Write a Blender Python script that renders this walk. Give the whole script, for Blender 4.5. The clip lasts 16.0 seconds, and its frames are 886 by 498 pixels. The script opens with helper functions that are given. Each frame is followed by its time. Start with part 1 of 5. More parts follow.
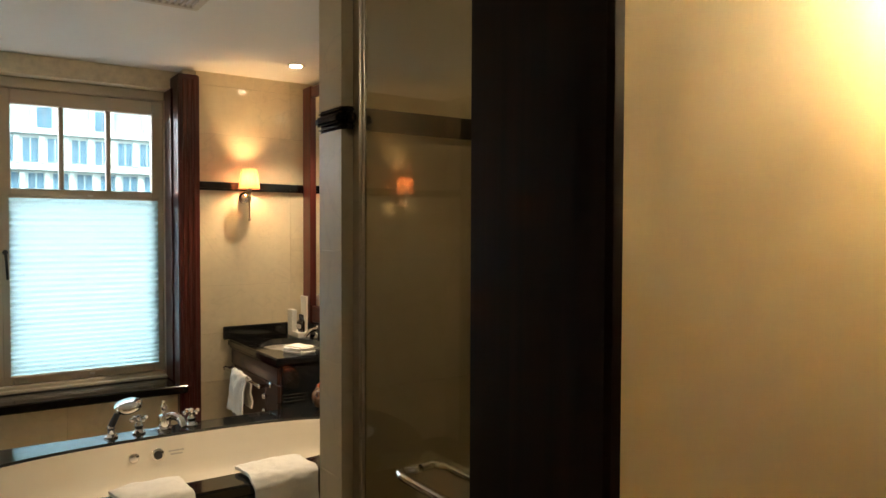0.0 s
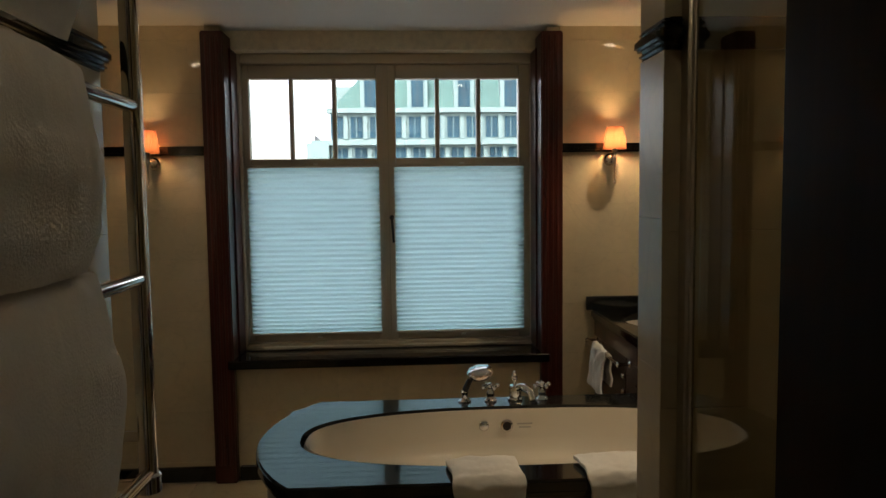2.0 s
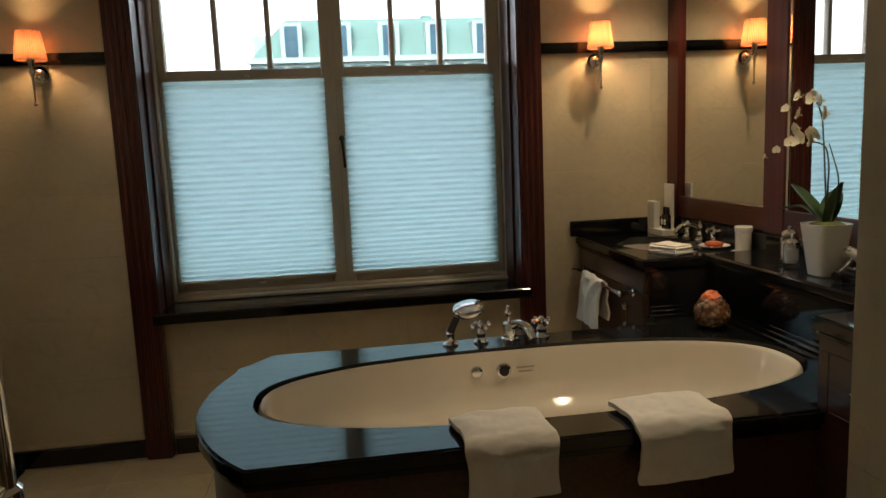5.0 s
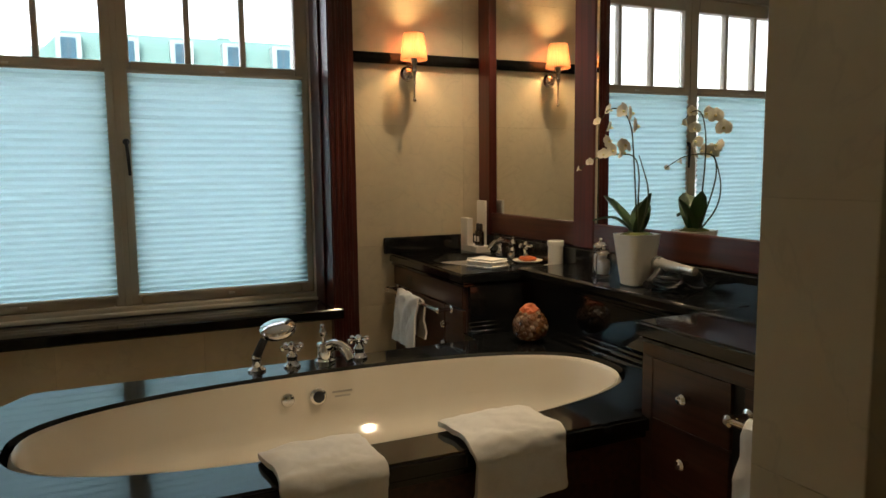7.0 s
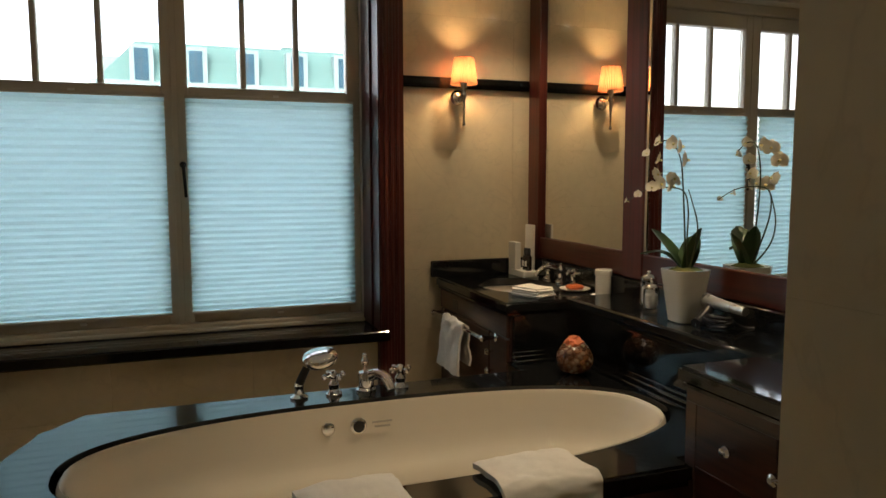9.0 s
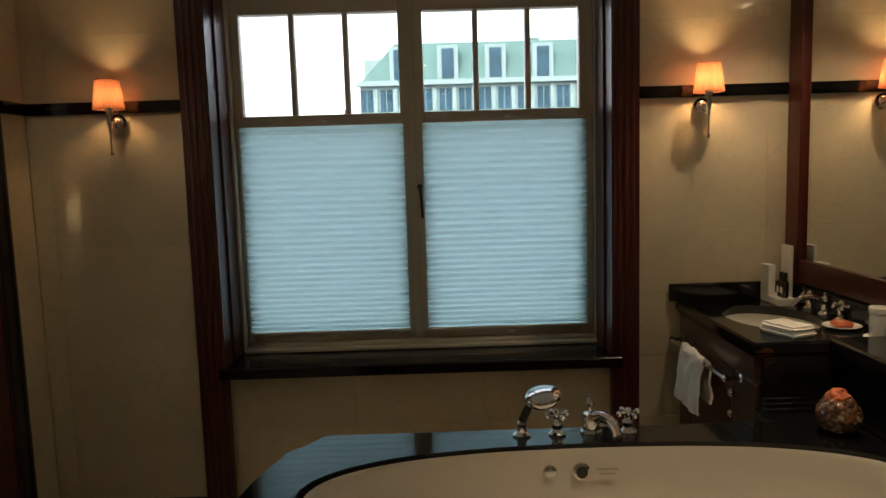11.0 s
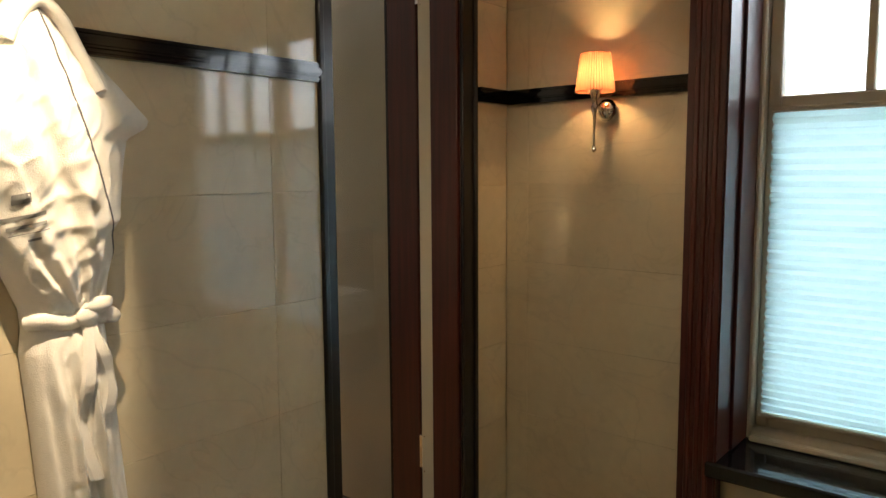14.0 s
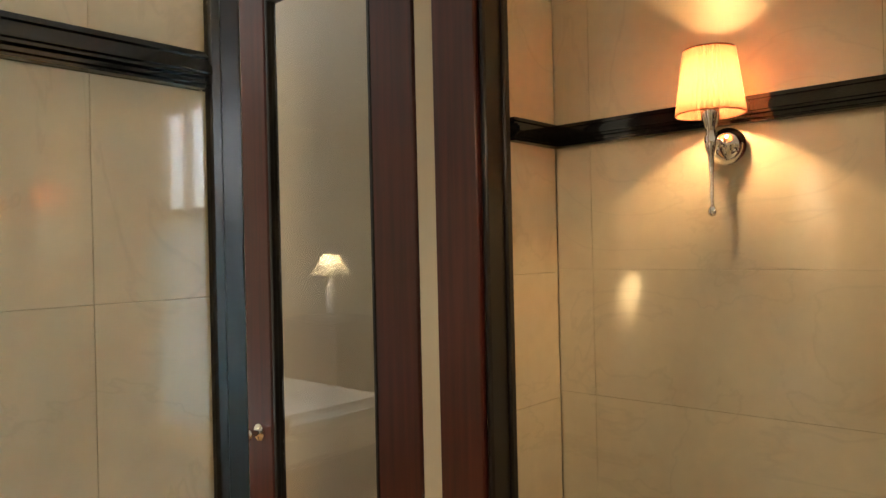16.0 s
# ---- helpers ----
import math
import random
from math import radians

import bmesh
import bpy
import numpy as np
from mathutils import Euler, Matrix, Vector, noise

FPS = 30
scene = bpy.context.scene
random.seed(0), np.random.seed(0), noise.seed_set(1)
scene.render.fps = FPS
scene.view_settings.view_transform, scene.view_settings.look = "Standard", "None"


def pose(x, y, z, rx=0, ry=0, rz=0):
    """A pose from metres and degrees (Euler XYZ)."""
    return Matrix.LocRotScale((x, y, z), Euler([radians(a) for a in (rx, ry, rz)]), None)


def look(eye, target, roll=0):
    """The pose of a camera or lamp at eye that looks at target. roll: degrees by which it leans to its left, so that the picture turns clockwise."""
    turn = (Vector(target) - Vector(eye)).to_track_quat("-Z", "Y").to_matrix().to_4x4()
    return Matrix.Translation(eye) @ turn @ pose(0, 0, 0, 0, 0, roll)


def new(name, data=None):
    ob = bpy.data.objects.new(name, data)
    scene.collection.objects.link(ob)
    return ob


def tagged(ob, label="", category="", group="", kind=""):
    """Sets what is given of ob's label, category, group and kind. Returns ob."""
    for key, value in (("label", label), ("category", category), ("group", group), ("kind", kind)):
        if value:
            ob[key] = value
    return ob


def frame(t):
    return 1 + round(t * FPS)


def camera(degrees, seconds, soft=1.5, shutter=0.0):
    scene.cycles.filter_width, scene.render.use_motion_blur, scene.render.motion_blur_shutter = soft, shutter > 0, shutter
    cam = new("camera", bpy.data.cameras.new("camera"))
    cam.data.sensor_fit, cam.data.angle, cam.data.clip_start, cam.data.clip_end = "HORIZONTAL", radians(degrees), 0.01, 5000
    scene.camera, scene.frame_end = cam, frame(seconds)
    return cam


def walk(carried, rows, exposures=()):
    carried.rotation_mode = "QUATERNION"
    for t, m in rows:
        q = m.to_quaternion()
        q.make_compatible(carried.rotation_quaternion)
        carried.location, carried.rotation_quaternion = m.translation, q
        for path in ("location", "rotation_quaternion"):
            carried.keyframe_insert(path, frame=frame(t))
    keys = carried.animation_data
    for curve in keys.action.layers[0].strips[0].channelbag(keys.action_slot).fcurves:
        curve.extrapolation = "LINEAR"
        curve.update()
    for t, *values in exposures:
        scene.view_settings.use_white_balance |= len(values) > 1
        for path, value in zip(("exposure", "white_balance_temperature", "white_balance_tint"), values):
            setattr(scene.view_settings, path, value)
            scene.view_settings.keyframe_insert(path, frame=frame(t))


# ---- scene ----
cam = camera(63.7, 16.0)
PATH = [
    (0, (-0.204, 0.061, 1.531), (0.922, 1.713, 1.471), 0.2),
    (0.5, (-0.134, 0.113, 1.526), (0.844, 1.855, 1.442), -0.7),
    (1, (-0.056, 0.186, 1.504), (0.711, 2.029, 1.383), -0.8),
    (1.5, (0.014, 0.26, 1.526), (0.417, 2.214, 1.379), 0.1),
    (2, (0.064, 0.338, 1.522), (0.174, 2.329, 1.369), -0.7),
    (2.5, (0.062, 0.44, 1.512), (0.072, 2.433, 1.355), -0.8),
    (3, (0.015, 0.566, 1.482), (0.1, 2.557, 1.307), -0.9),
    (5.5, (-0.065, 0.951, 1.308), (0.346, 2.884, 1.001), -2.1),
    (6, (-0.069, 1.022, 1.274), (0.511, 2.912, 0.968), -1.4),
    (6.5, (-0.067, 1.064, 1.26), (0.659, 2.904, 0.966), -0.8),
    (7, (-0.055, 1.074, 1.264), (0.773, 2.881, 1.044), -0.6),
    (7.5, (-0.05, 1.075, 1.27), (0.836, 2.86, 1.105), -1.0),
    (8, (-0.054, 1.075, 1.28), (0.812, 2.867, 1.091), -0.1),
    (10.5, (0.07, 1.068, 1.454), (0.25, 3.049, 1.254), -2.1),
    (11, (0.067, 1.147, 1.474), (0.084, 3.134, 1.25), -1.7),
    (11.5, (0.037, 1.276, 1.474), (-0.116, 3.26, 1.281), -1.5),
    (12, (0.004, 1.414, 1.486), (-0.368, 3.357, 1.192), -1.3),
    (12.5, (-0.007, 1.55, 1.48), (-0.658, 3.412, 1.151), -0.8),
    (13, (0.047, 1.764, 1.461), (-1.091, 3.379, 1.15), -0.4),
    (13.5, (-0.002, 1.905, 1.476), (-1.266, 3.426, 1.18), -0.8),
    (14, (-0.172, 2.05, 1.506), (-1.441, 3.581, 1.293), -0.4),
    (14.5, (-0.32, 2.207, 1.529), (-1.542, 3.788, 1.436), -0.7),
    (15, (-0.468, 2.409, 1.531), (-1.683, 3.997, 1.459), -0.5),
    (15.5, (-0.601, 2.6, 1.544), (-1.893, 4.127, 1.547), -0.6),
    (16, (-0.73, 2.777, 1.517), (-2.067, 4.264, 1.518), -1.3),
]
EXPOSURE = [(0.0, 2.25), (0.5, 2.15), (1.0, 1.8), (1.5, 1.15), (2.0, 0.8), (2.5, 0.8), (3.2, 0.8), (5.3, 1.15), (7.0, 1.3), (8.0, 1.25), (10.5, 0.85), (11.5, 0.68), (12.0, 0.68),
            (12.6, 0.8), (13.0, 1.3), (13.5, 1.75), (14.2, 2.1), (15.0, 2.5), (16.0, 2.8)]
walk(cam, [(t, look(eye, target, roll)) for t, eye, target, roll in PATH], EXPOSURE)

# ---- world, sun and lamps ----
world = bpy.data.worlds.new("overcast_sky")
scene.world = world
world.use_nodes = True
wn = world.node_tree.nodes
sky = wn.new("ShaderNodeTexSky")
sky.sky_type, sky.sun_disc = "NISHITA", False
sky.sun_elevation, sky.sun_rotation = radians(38), radians(200)
sky.air_density, sky.dust_density, sky.ozone_density = 1.0, 3.0, 1.5
haze = wn.new("ShaderNodeHueSaturation")
haze.inputs["Saturation"].default_value, haze.inputs["Value"].default_value = 0.35, 2.6
world.node_tree.links.new(sky.outputs[0], haze.inputs["Color"])
world.node_tree.links.new(haze.outputs[0], wn["Background"].inputs[0])
wn["Background"].inputs[1].default_value = 0.15
sun = new("sun", bpy.data.lights.new("sun", "SUN"))
sun.data.energy, sun.data.angle, sun.data.color = 0.8, radians(14), (1.0, 0.95, 0.88)
sun.matrix_world = look((0, 0, 60), (20 * math.sin(radians(20)), 20 * math.cos(radians(20)), 44))
WARM = (1.0, 0.62, 0.28)


def bulb(name, xyz, watts, size=0.02, color=WARM):
    lamp = new(name, bpy.data.lights.new(name, "POINT"))
    lamp.data.energy, lamp.data.shadow_soft_size, lamp.data.color = watts, size, color
    lamp.location = xyz
    return lamp


def spot(name, xyz, watts, degrees=80, color=(1.0, 0.77, 0.49)):
    lamp = new(name, bpy.data.lights.new(name, "SPOT"))
    lamp.data.energy, lamp.data.spot_size, lamp.data.spot_blend = watts, radians(degrees), 0.6
    lamp.data.shadow_soft_size, lamp.data.color = 0.009, color
    lamp.location = xyz
    return lamp


DOWNLIGHTS = [(1.31, 3.69), (1.14, 2.74), (-1.12, 2.50), (0.55, 2.70), (0.0, 1.15), (1.05, 1.03), (-1.28, 3.08)]
DOWN_WATTS = [11, 19, 38, 0.9, 0.5, 0.35, 2.3]
DOWN_CONE = [95, 78, 35, 95, 95, 110, 62]
for (x, y), w, cone in zip(DOWNLIGHTS, DOWN_WATTS, DOWN_CONE):
    lamp = spot("downlight_lamp", (x, y, 2.375), w, cone)
    if x < -1 and y < 3:  # gimbal lamp, turned to the door wall
        lamp.matrix_world = look((x, y, 2.375), (-1.57, y - 0.05, 1.50))
    elif x < -1:  # gimbal lamp, turned to the window wall
        lamp.matrix_world = look((x, y, 2.375), (-1.18, 4.138, 1.05))
SCONCES = [(1.176, 4.15), (-1.222, 4.15)]
for (x, y), share in zip(SCONCES, (1.9, 1.0)):  # the lamp by the door has the weaker bulb
    bulb("sconce_bulb", (x, y - 0.104, 1.786), 0.95 * share, 0.010)
    bulb("sconce_bulb", (x, y - 0.104, 1.818), 0.42 * share, 0.005)
bulb("hall_bulb", (0.51, 0.235, 1.77), 3.1, 0.03, (1.0, 0.82, 0.56))
bulb("bedroom_bulb", (-5.0, 1.6, 1.44), 1.4, 0.05, (1.0, 0.8, 0.55))
bulb("bedroom_bulb", (-2.54, 1.86, 1.24), 2.2, 0.05, (1.0, 0.74, 0.44))
# added area lamp, outside the walk's view, fills the bedroom with cool daylight
bed_fill = new("bedroom_fill_light", bpy.data.lights.new("bedroom_fill_light", "AREA"))
bed_fill.data.shape, bed_fill.data.size, bed_fill.data.size_y, bed_fill.data.energy = "RECTANGLE", 1.6, 1.5, 10
bed_fill.data.color = (0.85, 0.93, 1.0)
bed_fill.matrix_world = look((-4.2, 4.1, 1.5), (-4.2, 0.0, 1.2))

# ---- materials ----
def material(name, base, rough=0.5, metal=0.0, noise_scale=6.0, vary=0.15, bump=0.0, bump_scale=80.0, coat=0.0, spec=0.5, second=None, vein=0.0, random_tint=0.0):
    """A principled surface with colour variation at two scales, fine relief and uneven gloss."""
    m = bpy.data.materials.new(name)
    m.use_nodes = True
    n, link = m.node_tree.nodes, m.node_tree.links.new
    p = n["Principled BSDF"]
    co = n.new("ShaderNodeTexCoord")
    big, small = n.new("ShaderNodeTexNoise"), n.new("ShaderNodeTexNoise")
    big.inputs["Scale"].default_value, big.inputs["Detail"].default_value = noise_scale, 5
    small.inputs["Scale"].default_value, small.inputs["Detail"].default_value = noise_scale * 9, 4
    geo = n.new("ShaderNodeNewGeometry")
    for t in (big, small):
        link(geo.outputs["Position"], t.inputs["Vector"])
    mixf = n.new("ShaderNodeMath")
    mixf.operation = "MULTIPLY_ADD"
    link(small.outputs[0], mixf.inputs[0])
    mixf.inputs[1].default_value = 0.35
    link(big.outputs[0], mixf.inputs[2])
    ramp = n.new("ShaderNodeValToRGB")
    dark = second or tuple(c * (1 - vary) for c in base)
    ramp.color_ramp.elements[0].position, ramp.color_ramp.elements[1].position = 0.45, 0.9
    ramp.color_ramp.elements[0].color, ramp.color_ramp.elements[1].color = (*dark, 1), (*base, 1)
    link(mixf.outputs[0], ramp.inputs[0])
    colour = ramp.outputs[0]
    if vein:
        warp = n.new("ShaderNodeTexNoise")
        warp.inputs["Scale"].default_value, warp.inputs["Detail"].default_value = 2.6, 8
        warp.inputs["Distortion"].default_value = 1.6
        link(geo.outputs["Position"], warp.inputs["Vector"])
        thin = n.new("ShaderNodeValToRGB")
        e = thin.color_ramp.elements
        e[0].position, e[1].position = 0.485, 0.515
        e[0].color = e[1].color = (0, 0, 0, 1)
        mid = e.new(0.5)
        mid.color = (vein, vein, vein, 1)
        link(warp.outputs[0], thin.inputs[0])
        mx = n.new("ShaderNodeMixRGB")
        link(thin.outputs[0], mx.inputs[0])
        link(colour, mx.inputs[1])
        mx.inputs[2].default_value = (*[c * 0.62 for c in base], 1)
        colour = mx.outputs[0]
    if random_tint:
        info, hsv = n.new("ShaderNodeObjectInfo"), n.new("ShaderNodeHueSaturation")
        mr = n.new("ShaderNodeMapRange")
        mr.inputs[3].default_value, mr.inputs[4].default_value = 1 - random_tint, 1 + random_tint
        link(info.outputs["Random"], mr.inputs[0])
        link(mr.outputs[0], hsv.inputs["Value"])
        link(colour, hsv.inputs["Color"])
        colour = hsv.outputs[0]
    link(colour, p.inputs["Base Color"])
    rr = n.new("ShaderNodeMapRange")
    rr.inputs[3].default_value, rr.inputs[4].default_value = rough * 0.8, min(1, rough * 1.25)
    link(big.outputs[0], rr.inputs[0])
    link(rr.outputs[0], p.inputs["Roughness"])
    p.inputs["Metallic"].default_value, p.inputs["Coat Weight"].default_value = metal, coat
    p.inputs["Specular IOR Level"].default_value = spec
    if bump:
        bn, b = n.new("ShaderNodeTexNoise"), n.new("ShaderNodeBump")
        bn.inputs["Scale"].default_value, bn.inputs["Detail"].default_value = bump_scale, 4
        link(geo.outputs["Position"], bn.inputs["Vector"])
        link(bn.outputs[0], b.inputs["Height"])
        b.inputs["Strength"].default_value, b.inputs["Distance"].default_value = bump, 0.004
        link(b.outputs[0], p.inputs["Normal"])
    return m


def wood(name, base, dark, rough=0.28, scale=14.0, axis=2, coat=0.25):
    """Straight-grained varnished wood, the grain running along one axis."""
    m = bpy.data.materials.new(name)
    m.use_nodes = True
    n, link = m.node_tree.nodes, m.node_tree.links.new
    p = n["Principled BSDF"]
    geo, mp = n.new("ShaderNodeNewGeometry"), n.new("ShaderNodeMapping")
    s = [scale * 5] * 3
    s[axis] = scale * 0.18
    mp.inputs["Scale"].default_value = s
    link(geo.outputs["Position"], mp.inputs["Vector"])
    grain, tone = n.new("ShaderNodeTexNoise"), n.new("ShaderNodeTexNoise")
    grain.inputs["Scale"].default_value, grain.inputs["Detail"].default_value = 1.0, 6
    link(mp.outputs[0], grain.inputs["Vector"])
    tone.inputs["Scale"].default_value = 2.2
    link(geo.outputs["Position"], tone.inputs["Vector"])
    add = n.new("ShaderNodeMath")
    add.operation = "MULTIPLY_ADD"
    link(tone.outputs[0], add.inputs[0])
    add.inputs[1].default_value = 0.5
    link(grain.outputs[0], add.inputs[2])
    ramp = n.new("ShaderNodeValToRGB")
    ramp.color_ramp.elements[0].position, ramp.color_ramp.elements[1].position = 0.5, 1.0
    ramp.color_ramp.elements[0].color, ramp.color_ramp.elements[1].color = (*dark, 1), (*base, 1)
    link(add.outputs[0], ramp.inputs[0])
    info, hsv, mr = n.new("ShaderNodeObjectInfo"), n.new("ShaderNodeHueSaturation"), n.new("ShaderNodeMapRange")
    mr.inputs[3].default_value, mr.inputs[4].default_value = 0.85, 1.15
    link(info.outputs["Random"], mr.inputs[0])
    link(mr.outputs[0], hsv.inputs["Value"])
    link(ramp.outputs[0], hsv.inputs["Color"])
    link(hsv.outputs[0], p.inputs["Base Color"])
    p.inputs["Roughness"].default_value, p.inputs["Coat Weight"].default_value = rough, coat
    p.inputs["Coat Roughness"].default_value = 0.15
    b = n.new("ShaderNodeBump")
    b.inputs["Strength"].default_value, b.inputs["Distance"].default_value = 0.08, 0.002
    link(grain.outputs[0], b.inputs["Height"])
    link(b.outputs[0], p.inputs["Normal"])
    return m


def clear_glass(name, tint=(1, 1, 1), rough=0.0):
    m = bpy.data.materials.new(name)
    m.use_nodes = True
    p = m.node_tree.nodes["Principled BSDF"]
    p.inputs["Base Color"].default_value = (*tint, 1)
    p.inputs["Transmission Weight"].default_value, p.inputs["Roughness"].default_value = 1.0, rough
    p.inputs["IOR"].default_value = 1.5
    return m


def cloth_through(name, base, share, rough_bump=0.0):
    """Thin cloth that lets part of the light through."""
    m = bpy.data.materials.new(name)
    m.use_nodes = True
    n, link = m.node_tree.nodes, m.node_tree.links.new
    n.remove(n["Principled BSDF"])
    d, t, mx = n.new("ShaderNodeBsdfDiffuse"), n.new("ShaderNodeBsdfTranslucent"), n.new("ShaderNodeMixShader")
    no, ramp, geo = n.new("ShaderNodeTexNoise"), n.new("ShaderNodeValToRGB"), n.new("ShaderNodeNewGeometry")
    no.inputs["Scale"].default_value = 140
    link(geo.outputs["Position"], no.inputs["Vector"])
    ramp.color_ramp.elements[0].color = (*[c * 0.9 for c in base], 1)
    ramp.color_ramp.elements[1].color = (*base, 1)
    link(no.outputs[0], ramp.inputs[0])
    link(ramp.outputs[0], d.inputs[0])
    link(ramp.outputs[0], t.inputs[0])
    mx.inputs[0].default_value = share
    link(d.outputs[0], mx.inputs[1])
    link(t.outputs[0], mx.inputs[2])
    link(mx.outputs[0], n["Material Output"].inputs[0])
    return m


def glowing(name, colour, strength):
    m = bpy.data.materials.new(name)
    m.use_nodes = True
    p = m.node_tree.nodes["Principled BSDF"]
    p.inputs["Emission Color"].default_value, p.inputs["Emission Strength"].default_value = (*colour, 1), strength
    p.inputs["Base Color"].default_value = (*colour, 1)
    return m


MARBLE = material("cream_marble", (0.72, 0.62, 0.44), 0.06, 0, 3.2, 0.16, 0.008, 30, coat=0.12, vein=0.22, random_tint=0.035)
GROUT = material("grout", (0.8, 0.7, 0.52), 0.85, 0, 30, 0.2)
HONED = material("honed_marble", (0.72, 0.62, 0.44), 0.3, 0, 3.2, 0.16, 0.01, 30, spec=0.3, vein=0.22, random_tint=0.035)
FLOOR_STONE = material("floor_limestone", (0.74, 0.62, 0.42), 0.22, 0, 4, 0.14, 0.02, 40, vein=0.3, random_tint=0.03)
GRANITE = material("black_granite", (0.012, 0.013, 0.014), 0.09, 0, 160, 0.7, coat=0.3)
MAHOGANY = wood("mahogany", (0.105, 0.018, 0.012), (0.045, 0.008, 0.006), 0.34, 14, 2, 0.08)
MAHOGANY_Y = wood("mahogany_lying", (0.085, 0.02, 0.012), (0.035, 0.008, 0.005), 0.3, 14, 1)
DARKWOOD = wood("dark_walnut", (0.085, 0.032, 0.018), (0.035, 0.014, 0.009), 0.32, 14, 1)
DARK_STAIN = wood("dark_stained_wood", (0.026, 0.008, 0.005), (0.011, 0.004, 0.003), 0.5, 14, 2, 0.04)
DARK_STAIN.node_tree.nodes["Principled BSDF"].inputs["Specular IOR Level"].default_value = 0.15
EBONY = wood("ebonised_wood", (0.012, 0.008, 0.007), (0.006, 0.004, 0.004), 0.38, 14, 2)
OAK = wood("honey_oak", (0.55, 0.3, 0.1), (0.42, 0.2, 0.06), 0.35, 5, 0)
CREAM_PAINT = material("cream_gloss_paint", (0.62, 0.54, 0.42), 0.35, 0, 5, 0.06, 0.02, 60)
CEILING_PAINT = material("ceiling_paint", (0.8, 0.77, 0.72), 0.9, 0, 3, 0.04, 0.03, 120)
HALL_PAPER = material("hall_wallpaper", (0.70, 0.57, 0.37), 0.6, 0, 3, 0.06, 0.05, 260)
ROOM_PAINT = material("bedroom_paint", (0.74, 0.68, 0.54), 0.8, 0, 3, 0.05, 0.02, 90)
SATIN = material("satin_aluminium", (0.55, 0.5, 0.42), 0.3, 1.0, 12, 0.1)
SILVER = material("silver_plastic", (0.62, 0.60, 0.56), 0.28, 0.55, 20, 0.06)
CHROME = material("chrome", (0.82, 0.8, 0.77), 0.06, 1.0, 8, 0.06)
BRASS = material("brass", (0.75, 0.5, 0.18), 0.2, 1.0, 8, 0.1)
ENAMEL = material("tub_enamel", (0.76, 0.70, 0.60), 0.025, 0, 2, 0.03)
CERAMIC = material("white_ceramic", (0.84, 0.81, 0.74), 0.12, 0, 4, 0.04, coat=0.4)
TERRY = material("white_terry", (0.86, 0.83, 0.78), 0.95, 0, 14, 0.10, 0.55, 400)
TERRY_LOOP = material("looped_terry", (0.84, 0.81, 0.75), 0.95, 0, 14, 0.10, 0.45, 240)
PLASTIC_DARK = material("dark_plastic", (0.02, 0.02, 0.022), 0.35, 0, 20, 0.2)
PAPER = material("white_card", (0.82, 0.8, 0.74), 0.7, 0, 10, 0.04)
AMBER = material("brown_glass_bottle", (0.03, 0.018, 0.012), 0.1, 0, 10, 0.1, coat=0.4)
LEAF = material("orchid_leaf", (0.035, 0.085, 0.022), 0.35, 0, 20, 0.35, 0.1, 40)
STEM = material("orchid_stem", (0.05, 0.07, 0.025), 0.5, 0, 30, 0.3)
MOSS = material("moss", (0.16, 0.17, 0.04), 0.95, 0, 60, 0.5, 0.6, 200)

PETAL_HEART = material("orchid_heart", (0.8, 0.72, 0.35), 0.6, 0, 40, 0.3)
SHELL = material("shell_mosaic", (0.28, 0.14, 0.07), 0.22, 0, 26, 0.1, 0.3, 60, second=(0.12, 0.05, 0.025), coat=0.5)
SHELL_FLAKE = material("shell_flake", (0.3, 0.15, 0.07), 0.2, 0, 60, 0.3, coat=0.5)
flake_nodes, flake_link = SHELL_FLAKE.node_tree.nodes, SHELL_FLAKE.node_tree.links.new
flake_geo, flake_ramp = flake_nodes.new("ShaderNodeNewGeometry"), flake_nodes.new("ShaderNodeValToRGB")
flake_ramp.color_ramp.elements[0].color, flake_ramp.color_ramp.elements[1].color = (0.05, 0.022, 0.012, 1), (0.36, 0.26, 0.17, 1)
flake_mid = flake_ramp.color_ramp.elements.new(0.55)
flake_mid.color = (0.20, 0.085, 0.035, 1)
flake_link(flake_geo.outputs["Random Per Island"], flake_ramp.inputs[0])
flake_link(flake_ramp.outputs[0], flake_nodes["Principled BSDF"].inputs["Base Color"])
CORAL = material("coral_wax", (0.8, 0.2, 0.07), 0.5, 0, 20, 0.3)
SOAP = material("amber_soap", (0.6, 0.13, 0.03), 0.3, 0, 20, 0.2)
STITCH = material("grey_stitching", (0.1, 0.1, 0.11), 0.9, 0, 60, 0.2)
THREAD = material("grey_thread", (0.24, 0.24, 0.24), 0.9, 0, 60, 0.3)
PRINT = material("pale_print", (0.47, 0.44, 0.39), 0.5, 0, 60, 0.1)
LINEN = material("bed_linen", (0.82, 0.8, 0.76), 0.9, 0, 8, 0.05, 0.2, 60)
MIRROR = material("mirror_silver", (0.86, 0.87, 0.85), 0.004, 1.0, 1, 0.005)
GLASS = clear_glass("window_glass")
SHOWER_GLASS = clear_glass("shower_glass", (0.9, 0.88, 0.72))
DOOR_GLASS = clear_glass("door_glass", (0.93, 0.92, 0.88))
BLIND = cloth_through("blind_cloth", (0.67, 0.92, 0.95), 0.85)
SHADE = cloth_through("pleated_silk", (0.26, 0.105, 0.056), 0.5)
PETAL = cloth_through("orchid_petal", (0.90, 0.86, 0.74), 0.42)
BED_SHADE = cloth_through("linen_shade", (0.95, 0.86, 0.66), 0.55)
